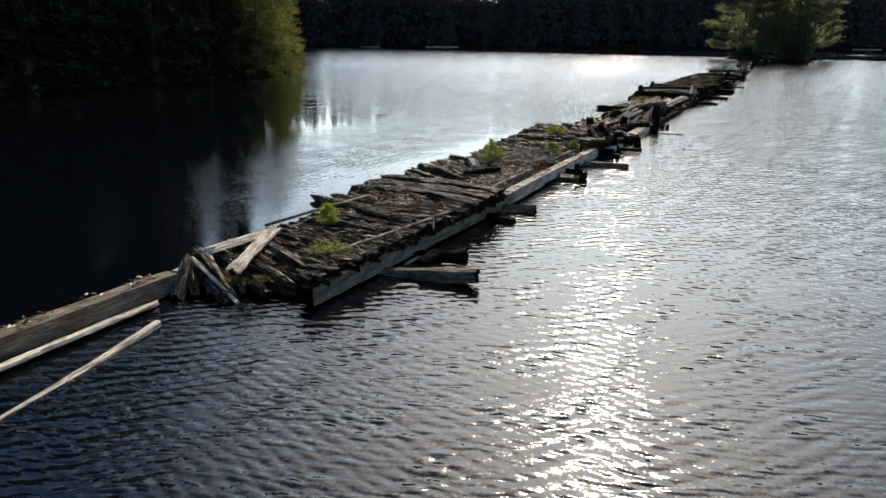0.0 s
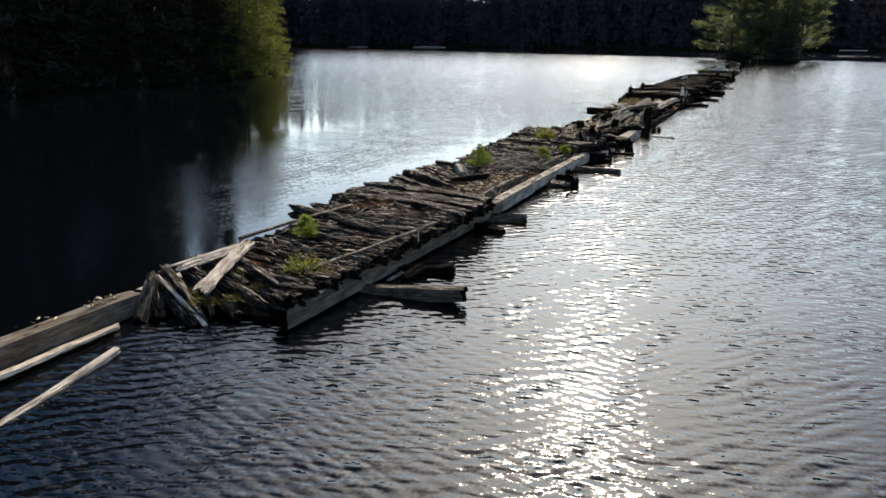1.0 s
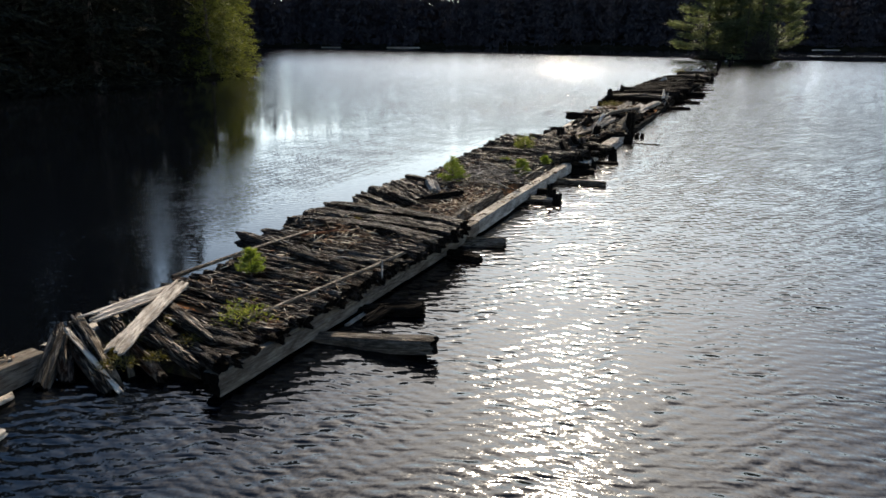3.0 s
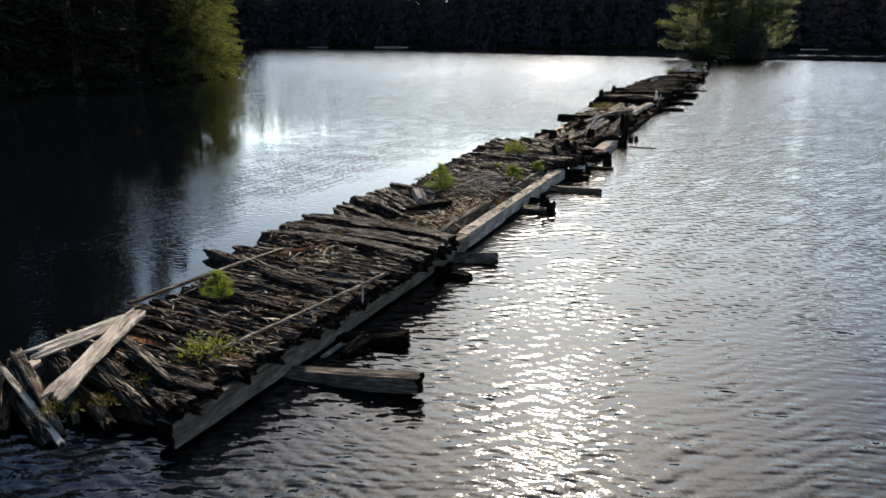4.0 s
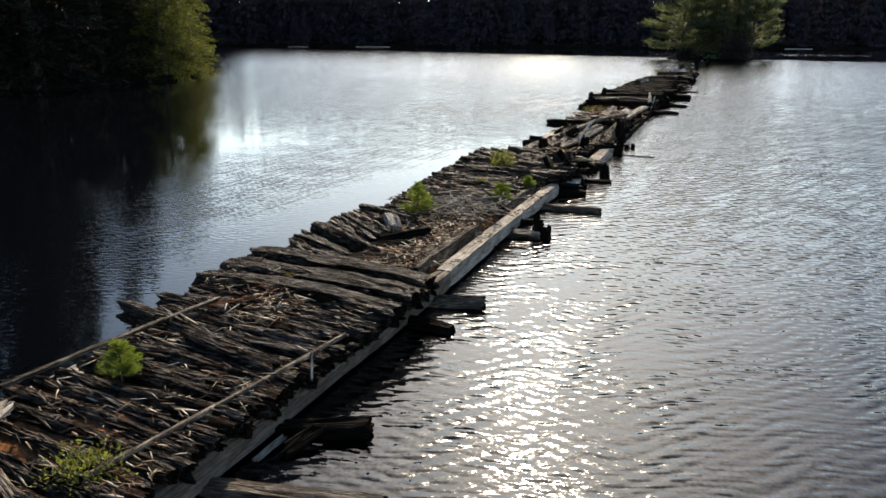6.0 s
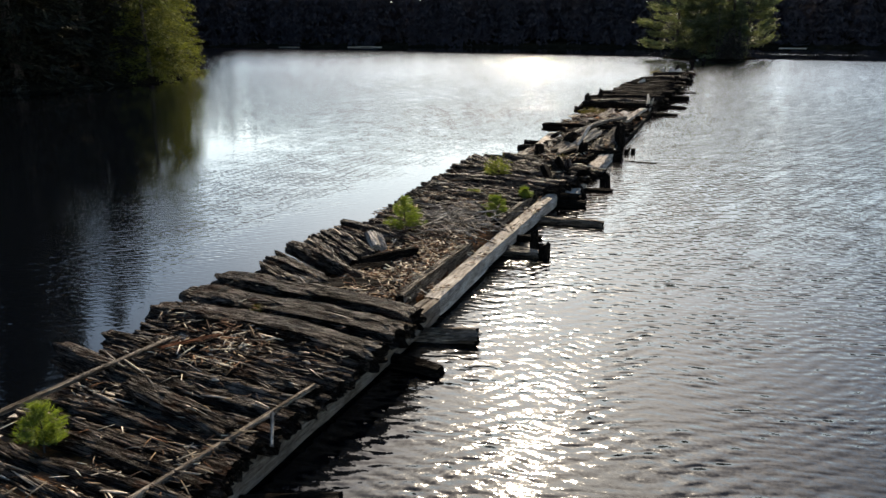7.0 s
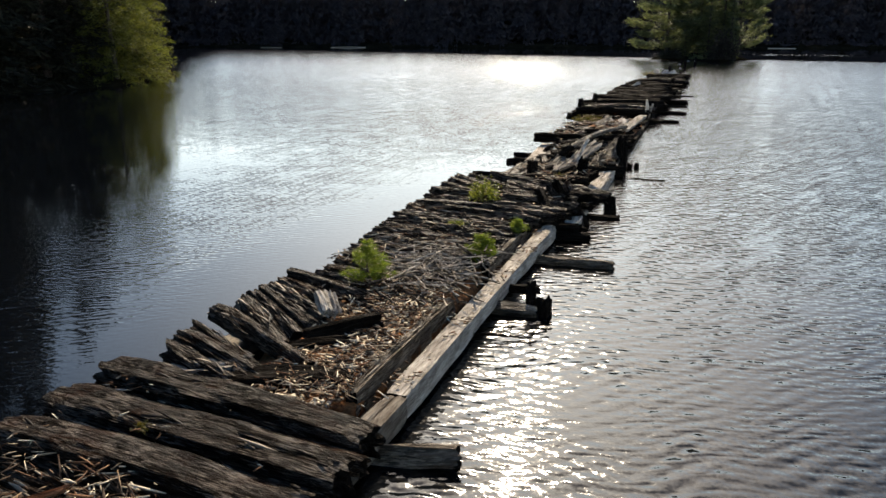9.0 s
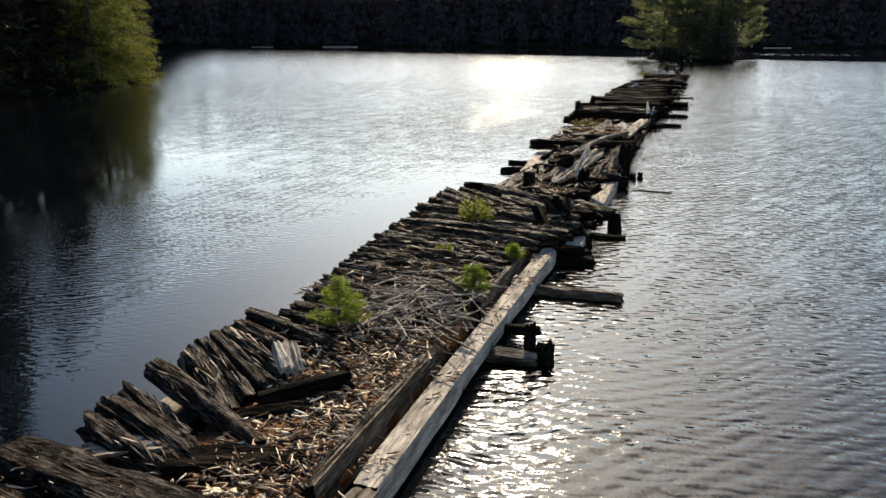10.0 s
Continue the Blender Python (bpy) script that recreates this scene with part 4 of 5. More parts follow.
# far section
D = pier_d
r = random.Random(29)
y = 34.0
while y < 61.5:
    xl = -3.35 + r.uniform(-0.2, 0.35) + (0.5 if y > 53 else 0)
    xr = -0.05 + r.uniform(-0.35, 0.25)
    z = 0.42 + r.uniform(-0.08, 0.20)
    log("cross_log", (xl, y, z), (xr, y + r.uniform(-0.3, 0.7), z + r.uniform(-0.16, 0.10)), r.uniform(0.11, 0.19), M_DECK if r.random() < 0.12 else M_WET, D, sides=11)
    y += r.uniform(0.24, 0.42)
log("cross_log", (-3.75, 34.7, 0.22), (-1.2, 34.3, 0.26), 0.16, M_WET, D)
log("post", (-3.35, 36.0, 0.1), (-3.50, 36.2, 0.86), 0.16, M_WET, D)
log("post", (-3.05, 36.5, 0.1), (-2.90, 36.8, 1.05), 0.13, M_WET, D)
log("post", (-0.5, 51.0, -0.3), (-0.48, 51.0, 0.95), 0.16, M_WET, D, square=0.7)
log("post", (-0.15, 58.0, -0.3), (-0.1, 58.0, 0.7), 0.15, M_WET, D, square=0.7)
plank("split_slab", (-0.28, 34.0, 0.55), (-0.36, 34.9, 0.92), 0.34, 0.06, M_PALE, D, turn=70)
plank("split_slab", (-0.22, 34.35, 0.30), (-0.10, 34.45, 0.90), 0.08, 0.04, M_PALE, D, turn=70)
for x, y in ((-2.9, 62.5), (-2.2, 62.8), (-1.6, 62.0), (-2.6, 47.5)):
    plank("split_slab", (x, y, 0.45), (x + 0.4, y + 0.6, 0.75), 0.35, 0.12, M_PALE, D, turn=40)
# stumps of posts on the way to the islet
for x, y, h in ((-2.3, 68, 0.5), (-1.2, 70, 0.35), (-2.6, 76, 0.5), (-1.4, 79, 0.8), (-2.9, 81, 0.35), (-1.8, 86, 0.6), (-0.9, 88, 0.5), (-2.6, 93, 0.5), (-1.1, 94, 0.7)):
    log("mooring_post", (x, y, -0.5), (x + 0.05, y, h), 0.16, M_WET, None, "dark rotted post stump standing in the lake", "post", "post stumps", sides=10)

# cross timbers that stick out on the right, at the waterline
G1 = "cross timbers at the waterline"
log("crib_log", (-0.9, 1.66, -0.12), (1.76, 1.74, 0.17), 0.130, M_GREY, None, "grey round timber jutting from under the pier, end split", "log", G1, square=0.75, turn=4)
log("crib_log", (-0.9, 2.50, -0.10), (0.96, 3.04, 0.10), 0.14, M_WET, None, "dark wet log jutting from under the pier", "log", G1)
plank("slab", (0.36, 2.40, 0.04), (0.52, 2.74, 0.14), 0.16, 0.10, M_WET, None, "dark split slab wedged under the pier", "wood slab", turn=20)
plank("slab", (0.17, 2.20, 0.03), (0.20, 2.62, 0.05), 0.07, 0.04, M_PALE, None, "pale splinter floating along the beam", "wood slab")
log("crib_log", (-0.9, 6.62, 0.00), (0.84, 6.98, 0.08), 0.13, M_GREY, None, "grey-topped squared timber jutting from under the pier", "log", G1, square=0.6)
log("crib_log", (-0.9, 6.10, -0.05), (0.74, 5.88, 0.02), 0.12, M_WET, None, "dark wet log jutting from under the pier", "log", G1)
log("crib_log", (-0.7, 13.50, 0.04), (1.32, 13.64, 0.05), 0.10, M_GREY, None, "slim grey log jutting from under the pier", "log", G1)
log("crib_log", (-0.6, 10.95, 0.06), (0.62, 11.00, 0.05), 0.11, M_GREY, None, "grey sawn timber jutting from under the pier", "log", G1, square=0.8)
log("crib_log", (-0.6, 11.6, 0.16), (0.5, 11.7, 0.16), 0.08, M_WET, None, "dark wet log jutting from under the pier", "log", G1)
log("post_stump", (0.50, 11.12, -0.5), (0.48, 11.22, 0.42), 0.085, M_WET, None, "dark rotted post end beside the beam", "post", "rotted posts", jag=1.0)
log("post_stump", (0.68, 11.06, -0.5), (0.70, 11.14, 0.22), 0.14, M_WET, None, "dark rotted post end beside the beam", "post", "rotted posts", jag=1.0)
log("crib_log", (-0.8, 15.0, 0.06), (0.62, 15.3, 0.05), 0.14, M_WET, None, "dark wet log jutting from under the pier", "log", G1)
log("crib_log", (-0.2, 17.0, 0.04), (0.95, 17.15, 0.03), 0.07, M_WET, None, "slim dark log jutting from under the pier", "log", G1)
for x0, y0, x1, y1, rad in ((-0.6, 35.1, 0.97, 35.3, 0.09), (-0.6, 39.0, 1.07, 38.8, 0.10), (-0.6, 42.4, 0.92, 42.43, 0.06), (-0.6, 44.3, 0.82, 44.2, 0.17), (-0.4, 48.8, 0.92, 49.1, 0.05)):
    log("crib_log", (x0, y0, rad * 0.6), (x1, y1, rad * 0.6), rad, M_WET, None, "slim dark log jutting from under the pier", "log", G1, sides=10)
log("floating_log", (-3.65, 20.95, 0.05), (-2.2, 20.85, 0.06), 0.10, M_WET, None, "thin dark log afloat beside the pier", "log", "floating logs")
log("floating_log", (-3.5, 24.8, 0.03), (-2.6, 24.7, 0.03), 0.07, M_WET, None, "thin dark log afloat beside the pier", "log", "floating logs")
log("floating_log", (-3.35, 23.4, 0.03), (-2.7, 23.5, 0.06), 0.10, M_WET, None, "thin dark log afloat beside the pier", "log", "floating logs")
log("floating_stick", (0.55, 22.0, 0.0), (1.5, 21.9, 0.02), 0.02, M_WET, None, "thin dark stick afloat with an upright twig", "stick", "floating logs", sides=7)

# bleached boards by the near beam
plank("floating_board", (-1.95, -6.6, 0.04), (-2.20, -1.35, 0.05), 0.24, 0.09, M_PALE, None, "long bleached white board afloat beside the beam", "board", turn=-14)
log("floating_pole", (-0.65, -6.6, 0.05), (-1.53, -1.88, 0.05), 0.07, M_PALE, None, "slim pale pole half sunk in the water", "pole")

# the collapsed near end
N = "collapsed log stubs"
LN = "splintered grey log stub sagging into the water"
log("log_stub", (-2.42, -0.42, 0.36), (-2.14, -0.92, 0.00), 0.12, M_GREY, None, LN, "log", N, jag=1.2)
log("log_stub", (-2.60, -0.20, 0.38), (-1.98, -0.72, 0.00), 0.11, M_DECK, None, LN, "log", N, jag=1.2)
log("log_stub", (-2.68, 0.05, 0.42), (-1.78, -0.38, 0.16), 0.10, M_DECK, None, LN, "log", N, jag=1.3)
log("log_stub", (-2.55, 0.35, 0.42), (-1.60, 0.00, 0.24), 0.11, M_DECK, None, LN, "log", N, jag=1.2)
log("log_stub", (-2.30, -0.28, 0.26), (-1.30, -0.66, -0.02), 0.12, M_DECK, None, "mossy broken log end dipping into the water", "log", N, jag=1.0)
log("log_stub", (-2.60, 0.72, 0.42), (-1.20, 0.28, 0.30), 0.11, M_DECK, None, LN, "log", N, jag=1.2)
log("log_stub", (-1.75, 0.25, 0.36), (-0.52, 0.02, 0.10), 0.10, M_DECK, None, LN, "log", N, jag=1.2)
log("log_stub", (-1.72, 0.66, 0.42), (-0.48, 0.42, 0.30), 0.10, M_DECK, None, LN, "log", N, jag=1.2)
log("log_stub", (-1.50, 0.42, 0.26), (-0.25, 0.15, 0.16), 0.10, M_DECK, None, LN, "log", N, jag=1.2)
log("log_stub", (-1.60, 0.00, 0.22), (-0.95, -0.22, 0.06), 0.09, M_DECK, None, LN, "log", N, jag=1.2)
r = random.Random(77)
for k in range(9):
    x0, y0 = r.uniform(-2.6, -1.5), r.uniform(-0.35, 0.55)
    plank("split_board", (x0, y0, r.uniform(0.36, 0.52)), (x0 + r.uniform(0.35, 0.8), y0 - r.uniform(0.15, 0.4), r.uniform(0.02, 0.25)), r.uniform(0.06, 0.13), 0.05, M_GREY if k % 3 else M_DECK, None, "grey splintered board lying on the stubs", "board", "broken boards", turn=r.uniform(-40, 40))
plank("split_board", (-2.40, -0.30, 0.48), (-1.16, -0.66, 0.02), 0.06, 0.04, M_PALE, None, "thin splintered pole leaning into the water", "board", "broken boards")
plank("split_board", (-2.58, 0.02, 0.52), (-1.84, -0.30, 0.32), 0.12, 0.05, M_GREY, None, "grey splintered board lying on the stubs", "board", "broken boards")
plank("split_board", (-1.92, 1.22, 0.66), (-1.26, -0.58, 0.50), 0.21, 0.07, M_PALE, None, "bleached split board lying across the broken end", "board", "broken boards", turn=-12)
plank("split_board", (-1.98, 1.30, 0.60), (-2.30, 0.08, 0.52), 0.22, 0.06, M_PALE, None, "bleached split board lying across the broken end", "board", "broken boards", turn=-12, jag=1.6)
plank("split_board", (-1.74, 0.80, 0.54), (-0.56, 0.34, 0.40), 0.10, 0.06, M_GREY, None, "grey splintered board lying on the stubs", "board", "broken boards")

# loose poles along the deck
log("loose_pole", (-2.48, 1.65, 0.56), (-1.98, 4.48, 0.62), 0.035, M_GREY, None, "long grey pole lying along the deck", "pole", "loose poles", sides=9, bend=0.008)
log("loose_pole", (-0.50, 0.80, 0.50), (0.10, 4.12, 0.57), 0.034, M_GREY, None, "long grey pole lying along the deck", "pole", "loose poles", sides=9, bend=0.008)
plank("rotten_slab", (-1.92, 4.20, 0.62), (-1.52, 4.70, 0.64), 0.07, 0.04, M_ROT, None, "rust-red slab of rotten wood on the deck", "wood slab")
log("split_rail", (-1.58, 3.42, 0.58), (-0.15, 3.08, 0.52), 0.115, M_DECK, None, "split dark timber lying askew on the deck", "rail", turn=20, square=0.8, jag=0.8)
plank("splinter_board", (0.22, 3.16, 0.46), (0.12, 3.34, 0.66), 0.035, 0.03, M_PALE, None, "white splinter standing on the deck edge", "splinter", turn=60)
# upended white chunk
plank("wood_chunk", (-1.48, 8.80, 0.56), (-1.74, 9.06, 0.72), 0.28, 0.16, M_PALE, None, "upended chunk of bleached split wood", "wood chunk", turn=20, jag=0.35)
plank("wood_chunk", (-2.62, 8.62, 0.18), (-2.82, 8.80, 0.52), 0.20, 0.07, M_GREY, None, "grey board end standing in the gap", "wood chunk", turn=0, jag=0.3)
plank("split_board", (-2.50, 7.06, 0.42), (-1.88, 7.42, 0.46), 0.30, 0.07, M_PALE, None, "short pale split board in the gap", "board", "broken boards")
plank("split_board", (-1.05, 12.25, 0.50), (-0.35, 12.35, 0.50), 0.16, 0.05, M_PALE, None, "pale sawn board among the sticks", "board", "broken boards")

# a dead branch caught in the water beside the beam
branch = thing("dead_branch", (0.3, 10.0, 0.0), "dead twiggy branch caught in the water beside the beam", "branch")
log("stem", (0.04, 9.85, 0.10), (0.66, 10.12, 0.02), 0.016, M_WET, branch, sides=7, bend=0.05)
r = random.Random(91)
for k in range(14):
    x = r.uniform(0.12, 0.6)
    a = Vector((x, 9.88 + 0.36 * (x - 0.08), 0.06))
    log("twig", a, a + Vector((r.uniform(-0.05, 0.28), r.uniform(-0.28, 0.28), r.uniform(-0.03, 0.16))), 0.006, M_GREY if k % 2 else M_WET, branch, sides=5, bend=0.06)
# dark posts and blocks crowding the broken joint
for a, b, rad in (((0.02, 16.9, 0.05), (-0.28, 16.2, 0.92), 0.09), ((0.34, 16.5, 0.0), (0.02, 15.9, 0.70), 0.10), ((-0.85, 16.9, 0.5), (0.42, 16.35, 0.62), 0.11), ((-0.5, 17.4, 0.55), (0.5, 17.0, 0.40), 0.10), ((-0.1, 15.3, 0.15), (0.42, 15.35, 0.18), 0.15)):
    log("leaning_log", a, b, rad, M_WET, pier_c, square=0.4, jag=0.9)


# ---- litter on the deck ----
def litter_bed(name, x0, x1, y0, y1, z, label, seed, material=None, bottom=0.12):
    """Needles, rot and soil packed between the logs."""
    nx, ny = int((x1 - x0) / 0.09), int((y1 - y0) / 0.09)
    xs, ys = np.meshgrid(np.linspace(x0, x1, nx), np.linspace(y0, y1, ny))
    v = []
    for x, y in zip(xs.ravel(), ys.ravel()):
        u = min((x - x0), (x1 - x), 0.35) / 0.35
        w = min((y - y0), (y1 - y), 0.35) / 0.35
        k = max(0.0, min(u, w))
        h = 0.07 * noise.noise(Vector((x * 1.3, y * 1.3, seed))) + 0.035 * noise.noise(Vector((x * 5, y * 5, seed)))
        v.append((x + 0.05 * noise.noise(Vector((y * 3, 0, seed))), y, z - 0.16 * (1 - k) + h))
    idx = np.arange(nx * ny).reshape(ny, nx)
    f = np.stack([idx[:-1, :-1], idx[:-1, 1:], idx[1:, 1:], idx[1:, :-1]], axis=-1).reshape(-1, 4)
    under_v = [(x, y, bottom) for x, y, _ in v]
    n = len(v)
    f2 = f[:, ::-1] + n
    ring = np.concatenate([idx[0, :], idx[1:, -1], idx[-1, -2::-1], idx[-2:0:-1, 0]])
    side = np.stack([ring, np.roll(ring, -1), np.roll(ring, -1) + n, ring + n], axis=1)[:, ::-1]
    ob = new(name, array_mesh(name, np.array(v + under_v), np.concatenate([f, f2, side]), material or M_DUFF))
    tagged(ob, label, "litter", kind="stuff")


litter_bed("needle_litter", -2.35, -0.28, 0.7, 7.0, 0.40, "brown needles and rotten wood packed between deck logs", 1)
litter_bed("rot_soil", -2.3, -0.62, 0.0, 1.0, 0.25, "dark mossy soil and rot over the broken logs", 5, M_SOIL, -0.05)
litter_bed("needle_litter", -2.0, -0.36, 7.1, 15.0, 0.37, "rust-brown needles and chips filling the open deck", 2)
litter_bed("rot_soil", -2.0, -0.1, 18.4, 26.3, 0.30, "dark rot and litter under the heaped wreckage", 7, M_SOIL, -0.05)
litter_bed("needle_litter", -2.3, -0.3, 26.2, 32.6, 0.36, "brown litter over the wrecked pier", 3)


def splinters(name, label, boxes, seed):
    """Loose slivers, bark flakes and chips, beyond counting: each a thin, slightly bowed sliver."""
    rng = np.random.default_rng(seed)
    v, f = [], []
    for x0, x1, y0, y1, z, count, short, long, wide in boxes:
        spots = [(rng.uniform(x0, x1), rng.uniform(y0, y1)) for _ in range(max(4, count // 28))]
        for _ in range(count):
            sx, sy = spots[rng.integers(len(spots))]
            loose = rng.uniform() < 0.35
            px = rng.uniform(x0, x1) if loose else min(max(sx + rng.normal() * 0.2, x0), x1)
            py = rng.uniform(y0, y1) if loose else min(max(sy + rng.normal() * 0.13, y0), y1)
            c = np.array([px, py, z + abs(rng.normal()) * 0.03])
            l, w, t = rng.uniform(short, long), wide * rng.uniform(0.35, 1.4), rng.uniform(0.002, 0.006)
            az, el = rng.normal() * 0.75 - 0.1 if rng.uniform() < 0.65 else rng.uniform(0, 3.14), rng.normal() * 0.22
            d = np.array([math.cos(az) * math.cos(el), math.sin(az) * math.cos(el), math.sin(el)])
            s = np.cross(d, [0, 0, 1])
            s /= np.linalg.norm(s) + 1e-9
            lean = rng.normal() * 0.5
            s = s * math.cos(lean) + np.cross(s, d) * math.sin(lean)
            u = np.cross(s, d)
            bow = rng.normal() * 0.025 * l
            k = len(v)
            for e, tip in ((-0.5, rng.uniform(0.2, 0.7)), (0.0, 1.0), (0.5, rng.uniform(0.05, 0.5))):
                up = bow if e == 0.0 else 0.0
                for a, b in ((-1, -1), (1, -1), (1, 1), (-1, 1)):
                    v.append(c + d * l * e + s * w * 0.5 * a * tip + u * (t * b + up))
            f += [(k, k + 3, k + 2, k + 1), (k + 8, k + 9, k + 10, k + 11)]
            for q in (k, k + 4):
                f += [(q + i, q + (i + 1) % 4, q + 4 + (i + 1) % 4, q + 4 + i) for i in range(4)]
    ob = new(name, array_mesh(name, np.array(v), np.array(f), M_CHIP))
    tagged(ob, label, "wood chips", kind="stuff")


splinters("wood_splinters", "pale and rust splinters strewn over the deck logs", [(-2.4, 0.0, 0.7, 4.8, 0.49, 480, 0.03, 0.20, 0.010), (-2.6, 0.1, 4.6, 7.0, 0.58, 200, 0.03, 0.16, 0.009), (-2.2, -0.9, 4.1, 5.1, 0.57, 200, 0.04, 0.3, 0.016)], 4)
splinters("wood_splinters", "pale chips and bark filling the open deck", [(-1.5, -0.5, 6.9, 8.6, 0.38, 700, 0.03, 0.14, 0.04), (-1.6, -0.5, 8.4, 10.6, 0.42, 800, 0.03, 0.14, 0.036), (-1.5, -0.5, 6.9, 10.6, 0.42, 500, 0.06, 0.3, 0.012), (-2.7, -0.6, 9.4, 15.0, 0.52, 600, 0.04, 0.24, 0.013), (-0.22, 0.04, 7.6, 14.8, 0.345, 150, 0.03, 0.12, 0.02), (-1.0, -0.5, 7.0, 10.4, 0.43, 420, 0.05, 0.22, 0.022)], 5)
splinters("wood_splinters", "rust-brown rot and chips along the lone beam", [(-2.68, -2.54, -8.8, -5.0, 0.34, 90, 0.03, 0.12, 0.03), (-2.61, -2.46, -5.0, -0.9, 0.34, 110, 0.03, 0.12, 0.03)], 11)
splinters("wood_splinters", "pale chips and splinters over the wrecked pier", [(-2.0, 0.0, 15.5, 25.0, 0.52, 500, 0.06, 0.35, 0.025), (-2.8, -0.2, 25.5, 33.0, 0.50, 400, 0.1, 0.5, 0.03)], 6)


def shards(name, label, logs, per_metre, seed):
    """Split fibres and slabs lifting off the rotted logs, along their grain."""
    rng = np.random.default_rng(seed)
    v, f = [], []
    for a, b, r in logs:
        way = np.array(b - a)
        length = np.linalg.norm(way)
        way /= length
        side = np.cross([0, 0, 1.0], way)
        side /= np.linalg.norm(side) + 1e-9
        up = np.cross(way, side)
        for _ in range(int(per_metre * length)):
            g = rng.uniform(-1.25, 1.25)
            l = rng.uniform(0.08, 0.45) * min(1.0, length)
            w, t = rng.uniform(0.006, 0.030), rng.uniform(0.003, 0.010)
            out = side * math.sin(g) + up * math.cos(g)
            c = np.array(a) + way * (l * 0.5 + 0.06 + rng.uniform(0, 1) * max(0.05, length - l - 0.12)) + out * r * rng.uniform(0.90, 1.03)
            d = way + side * rng.normal() * 0.16 + up * rng.normal() * 0.10
            d /= np.linalg.norm(d)
            s = np.cross(d, out)
            s /= np.linalg.norm(s) + 1e-9
            lean = rng.normal() * 0.45
            s = s * math.cos(lean) + np.cross(s, d) * math.sin(lean)
            u = np.cross(s, d)
            k = len(v)
            for e, tip in ((-0.5, rng.uniform(0.1, 0.6)), (rng.uniform(-0.2, 0.2), 1.0), (0.5, rng.uniform(0.05, 0.5))):
                for p, q in ((-1, -1), (1, -1), (1, 1), (-1, 1)):
                    v.append(c + d * l * e + s * w * 0.5 * p * tip + u * t * q * (0.4 + 0.6 * tip))
            f += [(k, k + 3, k + 2, k + 1), (k + 8, k + 9, k + 10, k + 11)]
            for q in (k, k + 4):
                f += [(q + i, q + (i + 1) % 4, q + 4 + (i + 1) % 4, q + 4 + i) for i in range(4)]
    ob = new(name, array_mesh(name, np.array(v), np.array(f), M_SHARD))
    tagged(ob, label, "wood shards", kind="stuff")


shards("log_shards", "pale splinters standing off the broken log stubs", [g for g in DECK_LOGS if g[0].y < 0.75 and g[0].x < -1.3], 34, 10)
shards("log_shards", "split fibres lifting from the rotted deck logs", [g for g in DECK_LOGS if g[0].y < 7.0], 10, 7)
shards("log_shards", "split fibres lifting from the slumped logs", [g for g in DECK_LOGS if 7.0 <= g[0].y < 19.0], 11, 8)
shards("log_shards", "split fibres lifting from the wrecked logs", [g for g in DECK_LOGS if 19.0 <= g[0].y < 33.0], 6, 9)

# a heap of grey sticks
brush = thing("stick_heap", (-1.0, 11.1, 0.4), "heap of thin grey dry sticks on the deck", "stick heap")
r = random.Random(41)
stick_meshes = [log_mesh("stick", 1.0, 0.008 + 0.003 * k, M_PALE if k in (0, 1, 2) else M_GREY, 900 + k, 7, 0.1, 0, 0.5, 0.012, 0.3) for k in range(4)]
for k in range(190):
    cx, cy = r.gauss(-1.05, 0.38), r.gauss(11.15, 0.55)
    cx = min(max(cx, -1.75), -0.3)
    az = r.choice((r.gauss(2.2, 0.35), r.gauss(0.4, 0.5), r.uniform(0, 3.14)))
    long = r.uniform(0.35, 1.05)
    z = 0.50 + abs(r.gauss(0, 0.09))
    half = Vector((math.cos(az), math.sin(az), r.gauss(0, 0.08))) * long / 2
    ob = new("stick", stick_meshes[k % 4])
    ob.matrix_basis = between(Vector((cx, cy, z)) - half, Vector((cx, cy, z)) + half, r.uniform(0, 360)) @ Matrix.Diagonal((long, 1, 1, 1))
    under(ob, brush)
for a, b, rad in (((-1.0, 11.0, 0.60), (0.05, 11.05, 0.42), 0.014), ((-1.15, 11.35, 0.62), (-0.22, 10.0, 0.45), 0.016), ((-1.3, 11.6, 0.62), (-0.3, 10.35, 0.5), 0.014), ((-0.62, 12.0, 0.42), (-0.72, 11.35, 0.85), 0.03), ((-1.2, 10.9, 0.58), (0.02, 10.35, 0.38), 0.016)):
    log("stick", a, b, rad, M_GREY, brush, sides=7, bend=0.04)


# ---- plants ----
def seedling(name, at, height, radius, seed, material, label, category, group, whorls=9, dense=1.0):
    """A young conifer: stem and bristling needles."""
    rng = np.random.default_rng(seed)
    pts, ways = crown_points(height, radius, height * 0.08, whorls, 6, 9 * dense, -0.15, 0.25, 0.7, rng)
    pts, ways = np.repeat(pts, 9, axis=0), np.repeat(ways, 9, axis=0)
    n = len(pts)
    ways = ways + rng.normal(size=(n, 3)) * 0.65 + np.array([0, 0, 0.25])
    pts = pts + rng.normal(size=(n, 3)) * 0.018
    v, f = blades(pts, ways, rng.uniform(0.05, 0.10, n), rng.uniform(0.004, 0.008, n), rng)
    t = thing(name, at, label, category, group)
    needles = new("needles", array_mesh("needles", v, f, material))
    needles.matrix_basis = pose(*at)
    under(needles, t)
    stem = new("stem", log_mesh("stem", height * 0.95, 0.012, M_BARK, seed, 8, 0.05, 0, 0.7, 0.02, 0.2))
    stem.matrix_basis = between((at[0], at[1], at[2] - 0.03), (at[0], at[1], at[2] + height))
    under(stem, t)
    return t


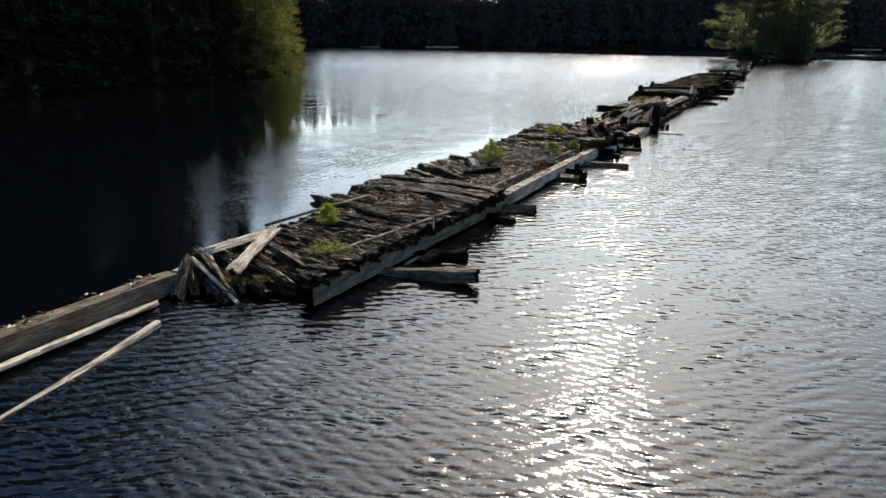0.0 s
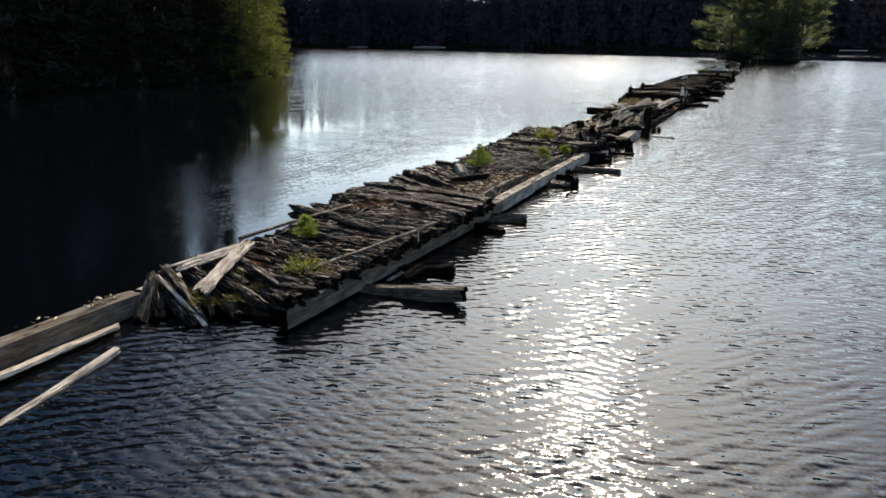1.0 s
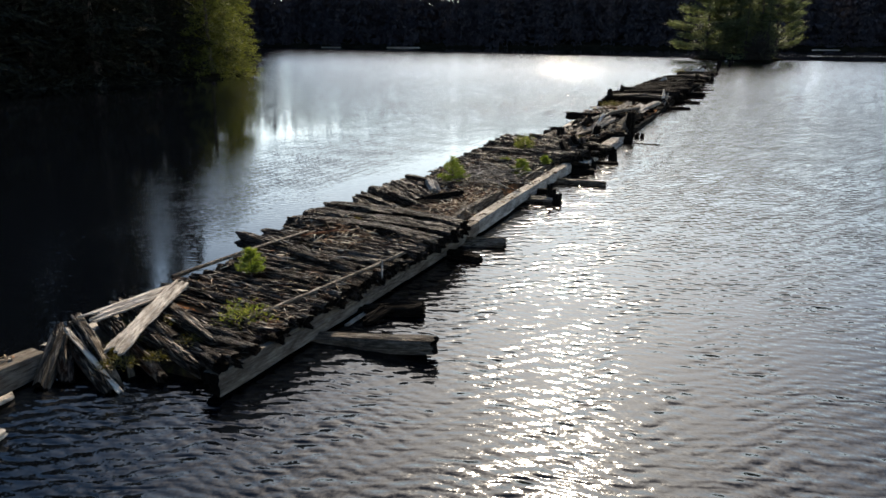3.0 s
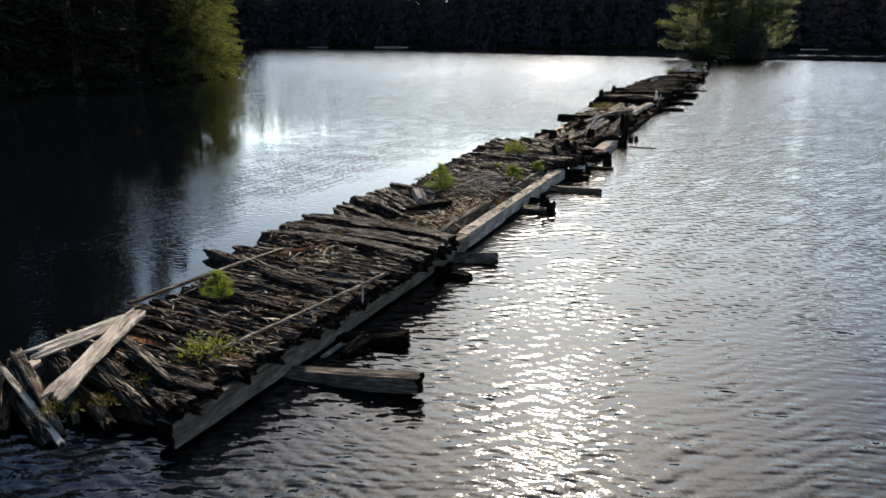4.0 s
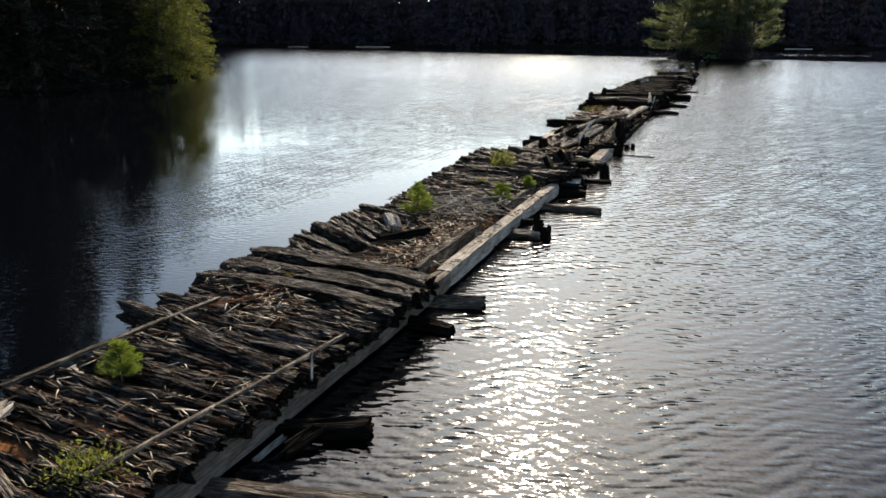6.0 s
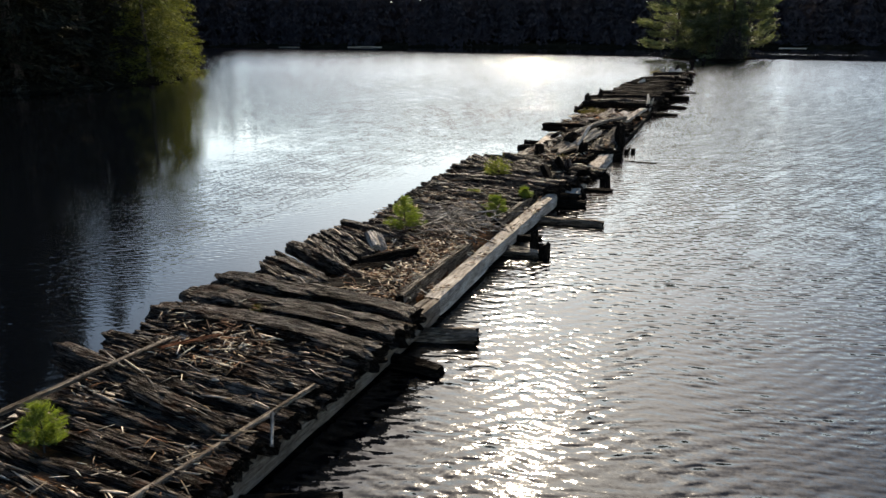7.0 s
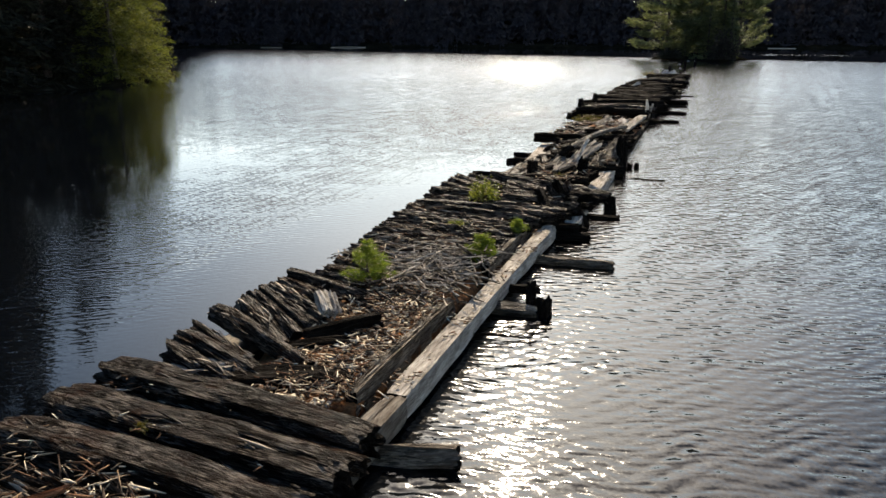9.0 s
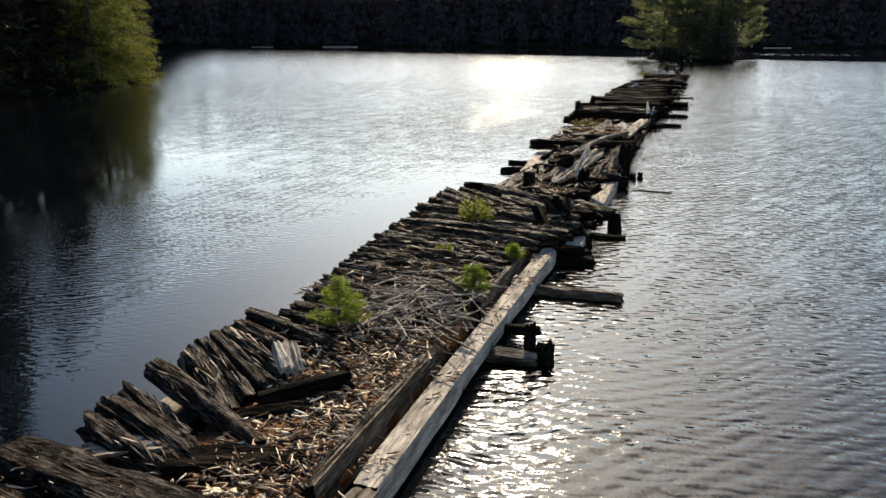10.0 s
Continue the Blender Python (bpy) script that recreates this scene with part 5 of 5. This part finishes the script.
def shrub(name, at, size, count, seed, material, label, category, group, leaf=0.035, tall=0.5):
    """A low leafy bush: stems and many small leaves."""
    rng = np.random.default_rng(seed)
    d = rng.normal(size=(count, 3))
    d /= np.linalg.norm(d, axis=1, keepdims=True)
    d[:, 2] = np.abs(d[:, 2])
    rad = rng.uniform(0.45, 1.0, count)[:, None] * (1 + 0.25 * np.sin(5 * np.arctan2(d[:, 1], d[:, 0])))[:, None]
    pts = d * rad * np.array([size, size * 0.85, size * tall])
    ways = d + rng.normal(size=(count, 3)) * 0.8
    v, f = blades(pts, ways, leaf * rng.uniform(0.7, 1.5, count), leaf * rng.uniform(0.35, 0.6, count), rng)
    t = thing(name, at, label, category, group)
    leaves = new("leaves", array_mesh("leaves", v, f, material))
    leaves.matrix_basis = pose(*at)
    under(leaves, t)
    r3 = random.Random(seed)
    for k in range(6):
        a = r3.uniform(0, 6.28)
        tip = Vector((math.cos(a) * size * 0.6, math.sin(a) * size * 0.6, size * tall * 0.8))
        st = new("stem", log_mesh("stem", tip.length, 0.006, M_BARK, seed + k, 6, 0.05, 0, 0.6, 0.05, 0.2))
        st.matrix_basis = between((at[0], at[1], at[2] - 0.02), Vector(at) + tip)
        under(st, t)
    return t


S = "conifer seedlings on the pier"
seedling("conifer_seedling", (-1.60, 2.36, 0.46), 0.46, 0.24, 51, M_SEEDLING, "bright green young conifer growing between deck logs", "seedling", S)
seedling("conifer_seedling", (-1.68, 10.25, 0.44), 0.66, 0.40, 52, M_SEEDLING, "bushy bright green young spruce on the litter", "seedling", S, 10, 1.6)
seedling("conifer_seedling", (-0.52, 11.95, 0.42), 0.46, 0.28, 53, M_SEEDLING, "rounded bright green young conifer beside the timber", "seedling", S, 9, 1.6)
seedling("conifer_seedling", (-0.42, 13.75, 0.46), 0.24, 0.16, 54, M_SEEDLING, "small green seedling beside the timber", "seedling", S, 6)
shrub("leafy_shrub", (-0.58, 0.94, 0.40), 0.40, 620, 55, M_SHRUB, "low leafy shrub with yellow-green leaves at the deck edge", "shrub", "shrubs on the pier", 0.045, 0.75)
shrub("leafy_shrub", (-1.62, 15.55, 0.58), 0.36, 1100, 56, M_SHRUB, "rounded yellow-green bush on the dark logs", "shrub", "shrubs on the pier", 0.05, 1.25)
shrub("leafy_shrub", (-1.55, 13.7, 0.52), 0.22, 160, 57, M_SHRUB, "sparse low green tuft on the logs", "shrub", "shrubs on the pier", 0.04, 0.4)
shrub("moss_tuft", (-1.70, 5.72, 0.56), 0.10, 240, 58, M_MOSS, "small tuft of yellow-green moss on a log", "moss", "moss tufts", 0.03, 0.7)
shrub("moss_tuft", (-1.40, -0.42, 0.22), 0.24, 420, 59, M_MOSS, "yellow-brown moss over the broken log ends", "moss", "moss tufts", 0.035, 0.5)
shrub("moss_tuft", (-1.52, 0.55, 0.40), 0.16, 240, 60, M_MOSS, "yellow-brown moss over the broken log ends", "moss", "moss tufts", 0.035, 0.5)
for k, (x, y, z) in enumerate(((-1.85, -0.25, 0.25), (-1.15, -0.1, 0.22), (-1.6, 0.2, 0.3), (-2.1, 0.4, 0.34), (-1.0, 0.35, 0.3))):
    shrub("moss_tuft", (x, y, z), 0.17 + 0.02 * (k % 3), 260, 70 + k, M_MOSS, "yellow-brown moss over the broken log ends", "moss", "moss tufts", 0.03, 0.45)
shrub("moss_tuft", (-2.25, 31.0, 0.44), 0.55, 700, 61, M_MOSS, "mossy mound on the wrecked pier", "moss", "moss tufts", 0.07, 0.45)
shrub("moss_tuft", (-2.9, 60.5, 0.55), 0.6, 400, 62, M_MOSS, "mossy mound on the far pier", "moss", "moss tufts", 0.09, 0.6)
shrub("moss_tuft", (-0.8, 19.0, 0.52), 0.16, 160, 63, M_MOSS, "mossy tuft on the wrecked pier", "moss", "moss tufts", 0.04, 0.5)
shrub("shore_shrub", (-1.2, 100.5, 0.3), 1.0, 400, 64, M_PINE, "small pale green bush at the islet's edge", "shrub", "islet shrubs", 0.16, 0.55)
shrub("shore_shrub", (1.6, 102.4, 0.2), 2.1, 2600, 65, M_DARKBUSH, "dark brown-black bush at the islet's edge", "shrub", "islet shrubs", 0.28, 1.6)
shrub("shore_shrub", (-4.5, 102.8, 0.3), 1.8, 800, 66, M_SPRUCE, "dark bush at the islet's edge", "shrub", "islet shrubs", 0.25, 0.6)
